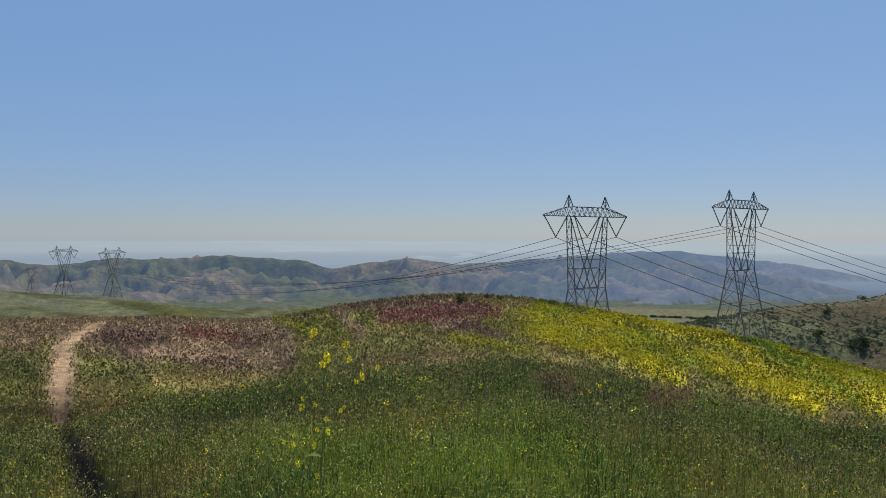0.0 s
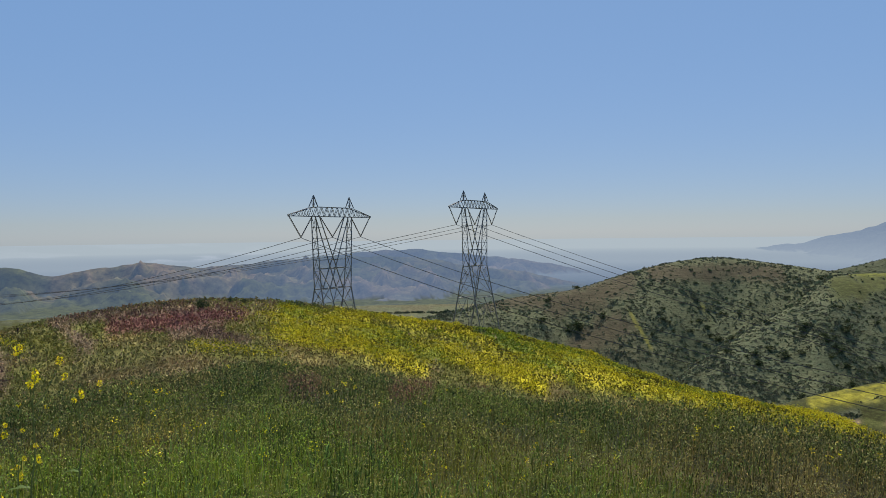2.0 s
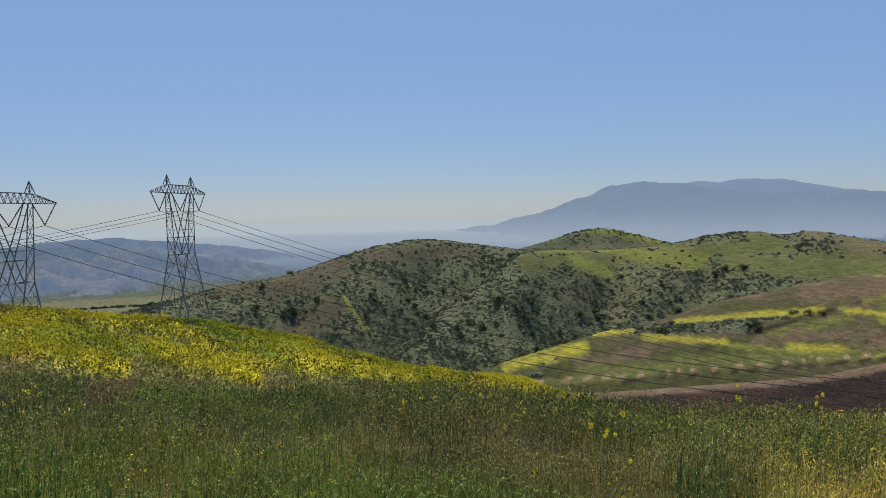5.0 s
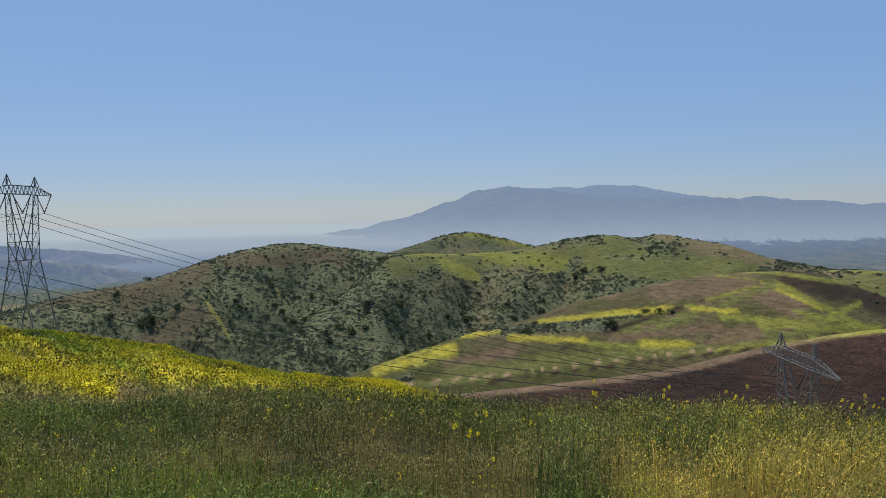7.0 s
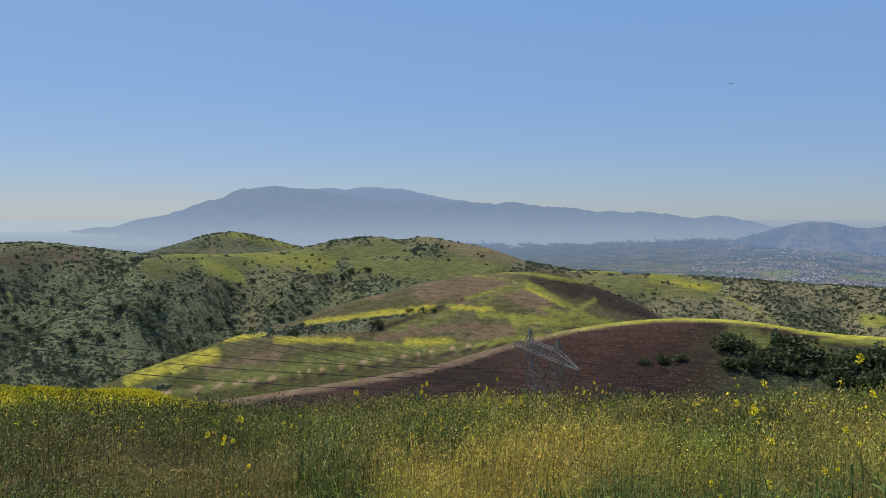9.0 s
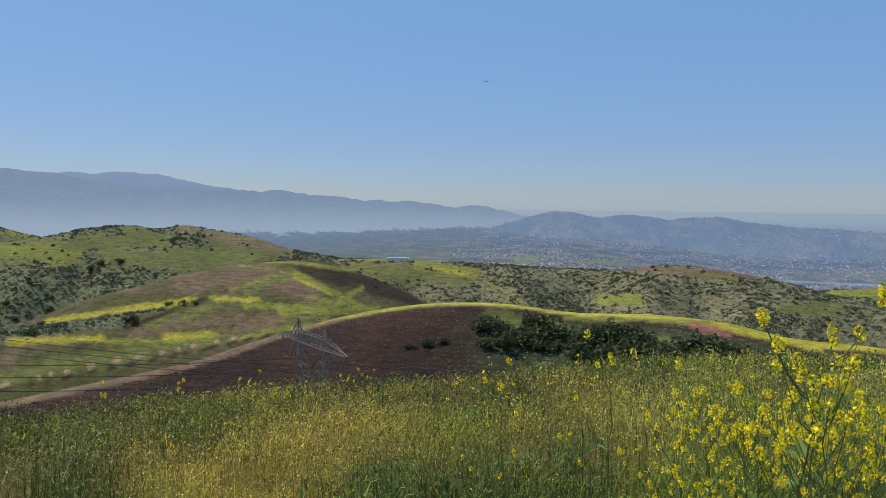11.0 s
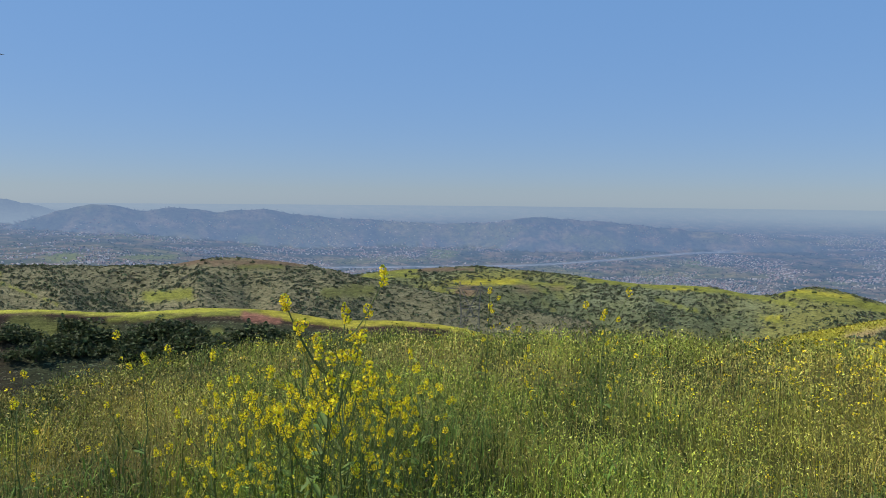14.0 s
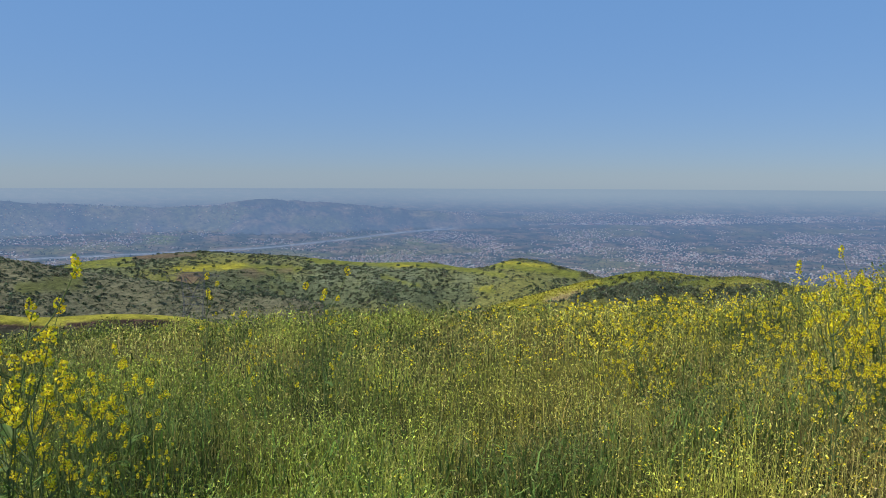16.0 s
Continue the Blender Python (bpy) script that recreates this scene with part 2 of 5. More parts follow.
def gain(nodes, links, colour, factor_out, lo, hi):
    """Colour times a factor that runs from lo to hi."""
    mr = nodes.new("ShaderNodeMapRange")
    mr.inputs["From Min"].default_value, mr.inputs["From Max"].default_value = 0.34, 0.66
    mr.inputs["To Min"].default_value, mr.inputs["To Max"].default_value = lo, hi
    links.new(factor_out, mr.inputs["Value"])
    mx = nodes.new("ShaderNodeVectorMath")
    mx.operation = "SCALE"
    links.new(colour, mx.inputs[0])
    links.new(mr.outputs[0], mx.inputs["Scale"])
    return mx.outputs[0]


def land_material():
    mt, nodes, links, p = material("grassland")
    at = nodes.new("ShaderNodeAttribute")
    at.attribute_name = "cover"
    tufts, fine = noise_node(nodes, links, 0.33, 8, 0.8), noise_node(nodes, links, 1.6, 4, 0.7)
    mp, band = nodes.new("ShaderNodeMapping"), noise_node(nodes, links, 1.0, 5, 0.7)      # trodden terraces along the slopes
    mp.inputs["Scale"].default_value = (0.11, 0.11, 1.25)
    links.new(nodes["Texture Coordinate"].outputs["Object"], mp.inputs["Vector"]), links.new(mp.outputs[0], band.inputs["Vector"])
    c = gain(nodes, links, at.outputs["Color"], tufts.outputs["Fac"], 0.68, 1.32)
    c = gain(nodes, links, c, band.outputs["Fac"], 0.62, 1.38)
    c = gain(nodes, links, c, fine.outputs["Fac"], 0.66, 1.34)
    links.new(c, p.inputs["Base Color"])
    p.inputs["Roughness"].default_value, p.inputs["Specular IOR Level"].default_value = 0.95, 0.1
    add = nodes.new("ShaderNodeMath")
    links.new(tufts.outputs["Fac"], add.inputs[0]), links.new(band.outputs["Fac"], add.inputs[1])
    bp = nodes.new("ShaderNodeBump")
    bp.inputs["Strength"].default_value, bp.inputs["Distance"].default_value = 0.6, 0.5
    links.new(add.outputs[0], bp.inputs["Height"])
    links.new(bp.outputs[0], p.inputs["Normal"])
    return mt


def leaf_material(name="leaves", through_share=0.22):
    """Thin plant matter: colour from the plant, light shines through."""
    mt, nodes, links, p = material(name)
    nodes.remove(p)
    at, geo = nodes.new("ShaderNodeAttribute"), nodes.new("ShaderNodeNewGeometry")
    at.attribute_name = "cover"
    c = gain(nodes, links, at.outputs["Color"], geo.outputs["Random Per Island"], 0.7, 1.3)
    df, tr, gl, mx, m2 = (nodes.new("ShaderNode" + k) for k in ("BsdfDiffuse", "BsdfTranslucent", "BsdfGlossy", "MixShader", "MixShader"))
    links.new(c, df.inputs["Color"]), links.new(c, tr.inputs["Color"])
    gl.inputs["Roughness"].default_value = 0.6
    mx.inputs[0].default_value, m2.inputs[0].default_value = through_share, 0.015
    links.new(df.outputs[0], mx.inputs[1]), links.new(tr.outputs[0], mx.inputs[2])
    links.new(mx.outputs[0], m2.inputs[1]), links.new(gl.outputs[0], m2.inputs[2])
    links.new(m2.outputs[0], nodes["Material Output"].inputs["Surface"])
    return mt


def distance_material():
    """Plain backdrop of far hills and plain; morning haze is painted on as emission, its share held in the alpha."""
    mt, nodes, links, p = material("distance")
    at = nodes.new("ShaderNodeAttribute")
    at.attribute_name = "cover"
    nz = noise_node(nodes, links, 0.045, 5, 0.8)
    c = gain(nodes, links, at.outputs["Color"], nz.outputs["Fac"], 0.4, 1.6)
    links.new(c, p.inputs["Base Color"])
    p.inputs["Roughness"].default_value, p.inputs["Specular IOR Level"].default_value = 1.0, 0.0
    # haze glow, mixed over the lit surface
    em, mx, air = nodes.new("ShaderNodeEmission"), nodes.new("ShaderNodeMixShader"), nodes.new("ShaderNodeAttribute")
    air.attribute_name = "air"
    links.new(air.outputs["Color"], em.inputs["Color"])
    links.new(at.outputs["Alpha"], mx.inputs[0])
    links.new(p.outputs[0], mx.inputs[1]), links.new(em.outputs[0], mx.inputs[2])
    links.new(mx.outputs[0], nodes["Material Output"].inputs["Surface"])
    return mt


def steel_material():
    mt, nodes, links, p = material("galvanised_steel")
    nz = noise_node(nodes, links, 3.0)
    rgb = nodes.new("ShaderNodeRGB")
    rgb.outputs[0].default_value = (0.14, 0.143, 0.15, 1)
    links.new(gain(nodes, links, rgb.outputs[0], nz.outputs["Fac"], 0.75, 1.2), p.inputs["Base Color"])
    p.inputs["Metallic"].default_value, p.inputs["Roughness"].default_value = 0.25, 0.65
    return mt


def plain_material(name, rgb, rough=0.7, metal=0.0):
    mt, nodes, links, p = material(name)
    nz, col = noise_node(nodes, links, 6.0), nodes.new("ShaderNodeRGB")
    col.outputs[0].default_value = (*rgb, 1)
    links.new(gain(nodes, links, col.outputs[0], nz.outputs["Fac"], 0.85, 1.15), p.inputs["Base Color"])
    p.inputs["Roughness"].default_value, p.inputs["Metallic"].default_value = rough, metal
    return mt


LAND_M, LEAF_M, PETAL_M, FAR_M, STEEL_M = land_material(), leaf_material(), leaf_material("petals", 0.48), distance_material(), steel_material()
WIRE_M = plain_material("weathered_cable", (0.06, 0.06, 0.065), 0.6, 0.3)
GLASS_M = plain_material("glazed_insulator", (0.06, 0.05, 0.045), 0.55)

# ---- land cover ----
GREEN, DARK, OLIVE, STRAW = (np.array(c) for c in ((0.125, 0.18, 0.022), (0.112, 0.12, 0.036), (0.162, 0.158, 0.036), (0.38, 0.29, 0.10)))
EARTH, RUST, PINK, MUSTARD = (np.array(c) for c in ((0.105, 0.075, 0.048), (0.18, 0.085, 0.06), (0.17, 0.066, 0.062), (0.58, 0.515, 0.028)))
# SAGE is sage green shifted slightly blue for haze on the slopes
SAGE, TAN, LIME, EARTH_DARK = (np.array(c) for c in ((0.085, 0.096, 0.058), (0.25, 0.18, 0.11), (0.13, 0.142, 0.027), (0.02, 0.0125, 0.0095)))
TURF, BLOOM = np.array((0.086, 0.096, 0.028)), np.array((0.235, 0.218, 0.027))
THICKET = np.array((0.03, 0.036, 0.018))
STRAW_PALE, WEED_DARK = np.array((0.27, 0.20, 0.12)), np.array((0.085, 0.045, 0.04))
DRYWEED, HAZEL, DENSE = np.array((0.21, 0.15, 0.10)), np.array((0.118, 0.1, 0.054)), np.array((0.076, 0.092, 0.05))
PATHSOIL, FRESH = np.array((0.33, 0.235, 0.145)), np.array((0.27, 0.30, 0.05))
BRUSHY = np.array((0.074, 0.06, 0.036))
# strokes of growth: cover, from (compass angle, height angle) to (angle, height angle), half width
STRIPES = [
    (EARTH, 66.5, -5.68, 72.2, -5.43, 1.11),
    (EARTH, 73.7, -6.22, 75.6, -6.58, 0.86),
    (EARTH, 70.2, -8.94, 76.0, -8.35, 0.39),
    (EARTH_DARK, 74.9, -4.91, 83.1, -7.08, 0.73),
    (EARTH, 50.7, -11.44, 55.4, -10.50, 0.43),
    (TURF, 51.1, -12.08, 64.0, -10.92, 0.68),
    (TURF, 57.6, -11.36, 74.1, -9.22, 0.51),
    (TURF, 64.0, -8.84, 68.6, -7.74, 0.43),
    (TURF, 45.1, -13.07, 53.7, -12.23, 0.34),
    (LIME, 73.3, -8.17, 83.1, -8.36, 0.34),
    (SAGE, 53.7, -8.87, 62.3, -8.51, 0.43),
    (SAGE, 45.1, -12.75, 47.7, -12.17, 0.34),
    (SAGE, 48.1, -11.15, 49.4, -10.69, 0.30),
    (BLOOM, 45.1, -11.64, 51.1, -10.20, 0.43),
]
STRIPES_B = [
    (BLOOM, 57.6, -8.20, 67.3, -7.14, 0.21),
    (BLOOM, 55.4, -9.36, 61.0, -9.57, 0.26),
    (BLOOM, 51.8, -9.25, 54.6, -8.93, 0.21),
    (BLOOM, 62.8, -5.56, 66.5, -4.43, 0.26),
    (LIME, 54.6, -7.87, 62.8, -5.60, 0.17),
    (BLOOM, 68.6, -7.16, 71.8, -7.27, 0.17),
    (BLOOM, 65.2, -9.78, 68.5, -9.72, 0.34),
    (LIME, 61.4, -9.82, 66.1, -10.14, 0.21),
    (BLOOM, 73.7, -5.33, 77.1, -7.01, 0.13),
    (LIME, 75.2, -7.23, 80.4, -8.05, 0.26),
    (LIME, 77.5, -7.51, 79.3, -6.47, 0.21),
    (LIME, 74.1, -4.52, 79.6, -5.29, 0.13),
    (LIME, 79.6, -5.29, 84.7, -7.44, 0.13),
]
HILL_STROKES = [
    (TURF, 47.0, -4.03, 61.9, -3.01, 1.03),
    (TURF, 61.5, -3.98, 72.2, -4.21, 1.11),
    (TURF, 62.8, -2.30, 64.9, -3.16, 0.68),
    (LIME, 50.4, -3.69, 52.9, -4.85, 0.47),
    (LIME, 53.8, -3.24, 59.8, -4.09, 0.68),
    (HAZEL, 68.2, -2.47, 74.1, -3.59, 0.51),
    (HAZEL, 66.3, -1.91, 67.2, -2.04, 0.30),
    (BRUSHY, 34.6, -3.05, 42.9, -3.08, 0.68),
    (BRUSHY, 27.6, -5.71, 32.7, -3.85, 0.86),
    (BRUSHY, 29.3, -8.32, 32.2, -6.99, 1.03),
    (OLIVE, 38.0, -5.38, 38.6, -6.76, 0.13),
    (OLIVE, 32.9, -5.85, 34.4, -8.53, 0.13),
    (BRUSHY, 22.4, -5.5, 29.1, -4.65, 0.60),
    (LIME, 47.4, -3.02, 55.5, -3.10, 0.13),
    (DENSE, 40.2, -4.6, 37.0, -9.6, 1.25),
    (DENSE, 30.0, -9.6, 36.5, -10.6, 0.8),
    (DENSE, 45.0, -5.6, 39.5, -9.8, 1.0),
    (DENSE, 41.0, -9.6, 52.0, -7.6, 0.8),
    (DENSE, 49.6, -4.6, 47.5, -6.4, 0.8),
    (DENSE, 60.6, -3.7, 59.0, -5.4, 0.45),
]
SCRUB_STROKES = [
    (TURF, 78.4, -5.00, 87.4, -5.68, 0.77),
    (LIME, 83.5, -4.69, 87.8, -5.24, 0.39),
    (BLOOM, 84.8, -5.02, 87.4, -5.42, 0.17),
    (LIME, 97.2, -7.06, 100.0, -7.04, 0.39),
    (EARTH, 99.2, -4.66, 108.4, -4.88, 0.34),
    (TURF, 103.5, -5.09, 106.6, -5.13, 0.17),
    (LIME, 87.4, -5.38, 91.5, -7.35, 0.09),
    (TURF, 109.9, -7.15, 113.1, -7.01, 0.51),
    (LIME, 77.6, -4.36, 88.7, -4.46, 0.09),
]
EAST_STROKES = [
    (EARTH, 120.1, -6.93, 125.0, -6.81, 0.47),
    (EARTH, 114.6, -5.35, 120.9, -5.31, 0.21),
    (BLOOM, 119.7, -6.27, 124.6, -6.17, 0.17),
    (LIME, 117.9, -7.51, 119.3, -8.29, 0.47),
    (LIME, 110.0, -6.20, 116.0, -7.02, 0.13),
    (LIME, 129.2, -5.80, 136.0, -6.10, 0.17),
    (BLOOM, 135.0, -6.24, 138.0, -6.11, 0.17),
    (LIME, 125.4, -6.59, 128.3, -7.45, 0.17),
    (LIME, 112.5, -5.95, 116.8, -5.85, 0.09),
]
EAST_STROKES_B = [
    (LIME, 129.6, -6.00, 135.5, -6.31, 0.17),
    (BLOOM, 135.5, -6.35, 137.9, -6.35, 0.13),
    (LIME, 142.8, -6.03, 149.2, -6.89, 0.34),
    (LIME, 141.6, -8.09, 143.1, -8.28, 0.17),
    (BLOOM, 126.3, -7.65, 127.1, -8.30, 0.26),
]
SPUR_STROKES = [
    (LIME, 142.4, -9.48, 147.1, -8.67, 0.39),
    (TAN, 147.1, -8.55, 149.2, -7.86, 0.51),
    (LIME, 150.1, -7.54, 156.5, -6.41, 0.39),
    (SAGE, 151.7, -8.41, 158.5, -7.10, 0.39),
    (LIME, 156.6, -7.39, 158.9, -6.88, 0.17),
    (SAGE, 159.3, -8.27, 165.8, -7.66, 0.73),
    (LIME, 160.0, -7.03, 161.9, -6.82, 0.17),
]
EAST_STROKES_C = [
    (DENSE, 108.6, -6.62, 113.2, -6.67, 0.31),
    (DENSE, 109.3, -8.14, 118.5, -9.11, 0.40),
    (DENSE, 122.1, -7.25, 132.8, -8.75, 0.88),
    (LIME, 112.8, -5.87, 116.5, -5.40, 0.18),
    (LIME, 111.2, -6.35, 114.4, -6.73, 0.11),
    (LIME, 118.6, -7.29, 119.3, -8.33, 0.57),
    (BLOOM, 119.6, -6.33, 124.3, -6.10, 0.20),
    (LIME, 124.3, -6.19, 128.5, -6.47, 0.18),
    (HAZEL, 125.3, -6.68, 128.5, -6.66, 0.13),
    (LIME, 129.0, -5.76, 136.7, -6.11, 0.18),
    (LIME, 136.7, -6.06, 143.8, -7.04, 0.22),
]
EAST_STROKES_D = [
    (DENSE, 134.5, -8.38, 140.9, -8.77, 0.97),
    (LIME, 142.1, -6.14, 149.1, -6.89, 0.31),
    (BLOOM, 143.3, -6.03, 147.2, -6.26, 0.13),
    (LIME, 134.5, -7.12, 137.4, -7.91, 0.13),
    (LIME, 137.4, -6.45, 141.8, -6.14, 0.18),
    (BLOOM, 141.9, -8.08, 142.9, -7.88, 0.13),
]
SPUR_STROKES_B = [
    (BLOOM, 142.9, -9.52, 150.5, -7.24, 0.48),
    (LIME, 150.5, -7.05, 155.6, -6.41, 0.22),
    (BLOOM, 155.6, -6.41, 158.3, -6.68, 0.15),
    (LIME, 156.1, -7.70, 160.9, -6.74, 0.13),
    (DENSE, 149.1, -8.71, 154.7, -7.29, 0.31),
    (DENSE, 152.9, -8.77, 157.4, -7.64, 0.31),
    (DENSE, 158.3, -8.24, 164.2, -7.18, 0.57),
    (OLIVE, 160.0, -7.05, 164.2, -6.56, 0.13),
]
DRIFTS = [
    (GREEN, 6.1, -4.59, 13.2, -5.61, 0.31),
    (OLIVE, 13.7, -6.63, 21.7, -8.83, 0.26),
    (GREEN, 21.6, -7.22, 28.7, -10.71, 0.35),
    (OLIVE, 7.5, -6.21, 11.3, -7.55, 0.22),
]
KNOLL_STROKES = [
    (TAN, -33.5, -5.68, -12.0, -6.59, 0.47),
    (TAN, -25.4, -6.81, -12.8, -7.31, 0.77),
    (DRYWEED, -7.8, -5.31, 7.5, -5.49, 0.64),
    (DRYWEED, -0.2, -6.62, 4.1, -7.22, 0.77),
    (PINK, -4.6, -6.25, 4.2, -5.75, 0.55),
    (RUST, 7.1, -7.72, 11.7, -8.85, 0.39),
    (OLIVE, 3.3, -6.68, 7.5, -7.46, 0.39),
    (GREEN, 7.1, -5.28, 11.3, -6.54, 0.51),
    (LIME, 0.7, -8.01, 7.1, -8.85, 0.34),
    (MUSTARD, 7.5, -6.12, 17.3, -10.22, 0.60),
    (MUSTARD, 11.3, -6.04, 21.2, -8.88, 0.77),
    (MUSTARD, 14.5, -6.57, 20.8, -7.44, 0.43),
    (MUSTARD, 21.5, -8.86, 26.2, -11.53, 0.60),
    (MUSTARD, 22.6, -7.23, 30.5, -9.99, 0.51),
]
KNOLL_STROKES_B = [
    (OLIVE, 21.5, -7.60, 30.2, -12.00, 0.43),
    (OLIVE, 19.3, -9.98, 22.3, -10.36, 0.56),
    (OLIVE, 16.5, -8.53, 17.3, -9.50, 0.34),
    (MUSTARD, 27.6, -10.29, 30.5, -11.08, 0.39),
    (LIME, -12.4, -6.41, -9.9, -7.38, 0.43),
    (DRYWEED, -22.2, -8.35, -12.8, -9.37, 0.56),
    (RUST, 7.8, -11.53, 9.2, -11.48, 0.68),
    (RUST, 15.4, -12.20, 18.0, -12.04, 0.51),
    (TURF, -24.3, -9.37, -21.4, -9.95, 0.51),
    (TURF, -30.4, -8.35, -28.5, -9.24, 0.77),
]
KNOLL_STROKES_C = [
    (MUSTARD, 22.8, -7.74, 33.9, -11.20, 0.56),
    (MUSTARD, 33.1, -10.86, 40.7, -12.25, 0.26),
    (MUSTARD, 19.4, -9.22, 26.2, -11.74, 0.43),
    (OLIVE, 22.8, -8.71, 29.6, -11.59, 0.26),
    (OLIVE, 29.6, -9.49, 38.2, -11.78, 0.11),
]
DRY_STROKES = [
    (TAN, -32.3, -6.76, -28.5, -7.02, 0.86),
    (DRYWEED, -24.5, -7.41, -12.0, -7.75, 1.11),
    (DRYWEED, -22.9, -8.20, -12.0, -9.10, 0.95),
    (RUST, -18.8, -7.12, -15.2, -7.65, 0.43),
    (TAN, -29.1, -6.60, -25.7, -6.87, 0.60),
    (TURF, -31.1, -8.29, -28.5, -9.42, 1.03),
    (TURF, -24.7, -9.46, -21.8, -10.04, 0.56),
    (OLIVE, -9.5, -6.76, -7.8, -7.83, 0.68),
    (TAN, -8.2, -5.52, -6.1, -7.44, 0.43),
]
DIRT_TRACKS = [
    (TAN, 45.1, -12.99, 55.4, -12.05, 0.07),
    (TAN, 55.4, -12.05, 66.5, -10.55, 0.06),
    (EARTH_DARK, 53.7, -12.65, 66.5, -10.96, 0.11),
    (EARTH_DARK, 66.5, -10.96, 74.1, -9.50, 0.09),
    (TAN, 66.5, -10.55, 73.7, -9.44, 0.06),
    (EARTH, 65.3, -8.62, 67.9, -7.46, 0.06),
    (EARTH, 68.1, -7.25, 73.5, -5.41, 0.06),
    (LIME, 68.1, -7.05, 73.5, -5.29, 0.06),
    (LIME, 69.0, -4.55, 73.3, -5.09, 0.06),
    (OLIVE, 58.1, -3.31, 64.0, -3.58, 0.06),
    (OLIVE, 64.0, -3.58, 66.1, -4.22, 0.06),
    (EARTH, 69.4, -9.58, 73.3, -9.05, 0.21),
    (LIME, 70.2, -10.04, 77.1, -8.82, 0.13),
    (TURF, 73.7, -8.84, 77.1, -8.51, 0.26),
    (EARTH, 58.1, -6.29, 63.2, -6.11, 0.34),
]
MIDDLE_STROKES = [
    (TURF, 55.7, -6.71, 66.0, -4.63, 0.40),
    (LIME, 60.1, -5.51, 65.2, -4.48, 0.18),
    (LIME, 65.2, -4.39, 74.0, -4.56, 0.07),
    (LIME, 74.2, -5.22, 79.8, -8.17, 0.22),
    (LIME, 70.7, -7.72, 79.3, -7.96, 0.22),
    (DENSE, 56.7, -8.66, 65.0, -7.77, 0.13),
    (TURF, 70.7, -6.77, 74.0, -5.31, 0.26),
    (TURF, 57.6, -10.84, 69.3, -10.11, 0.35),
    (EARTH, 63.0, -9.45, 70.7, -8.43, 0.26),
    (EARTH, 73.1, -6.27, 75.8, -7.62, 0.26),
    (TURF, 54.6, -11.73, 60.5, -10.88, 0.35),
    (EARTH_DARK, 59.1, -10.24, 68.6, -6.79, 0.06),
    (EARTH_DARK, 68.6, -6.79, 73.3, -5.51, 0.05),
]
BROWNS = [
    (TURF, 89.2, -8.54, 94.7, -9.66, 0.68),
    (LIME, 94.7, -8.55, 104.8, -8.45, 0.2),
    (BLOOM, 105.9, -8.67, 112.1, -9.55, 0.30),
    (RUST, 104.0, -8.71, 106.3, -9.04, 0.34),
    (TURF, 98.9, -10.30, 102.1, -9.72, 0.43),
]


BLOOM_FOOT = [(0, -6.8), (3.7, -7.3), (9.2, -8.5), (17.3, -9.5), (24.8, -10.7), (30.2, -11.5), (36, -12.6), (44, -14.5)]   # lower bound of the mustard bloom on the knoll


def mix(a, b, k):
    return a + (b - a) * np.clip(k, 0, 1)[:, None]


def paint(c, woody, bloom, a, el, wob, strokes):
    for col, a0, e0, a1, e1, w in strokes:
        s = np.clip(((a - a0) * (a1 - a0) + (el - e0) * (e1 - e0)) / ((a1 - a0) ** 2 + (e1 - e0) ** 2), 0, 1)
        d = np.hypot(a - a0 - s * (a1 - a0), el - e0 - s * (e1 - e0)) / w
        k = (1 - smooth(0.4, 1.3, d + wob)) * (0.95 if w < 0.5 else 0.85)
        c = mix(c, col, k)
        woody = woody * (1 - k) + k * (1.0 if col is SAGE or col is DENSE else 0.35 if col is BRUSHY else 0.0)
        bloom = bloom * (1 - k) + k * (1.0 if col is MUSTARD or col is BLOOM else 0.25 if col is LIME else 0)
    return c, woody, bloom


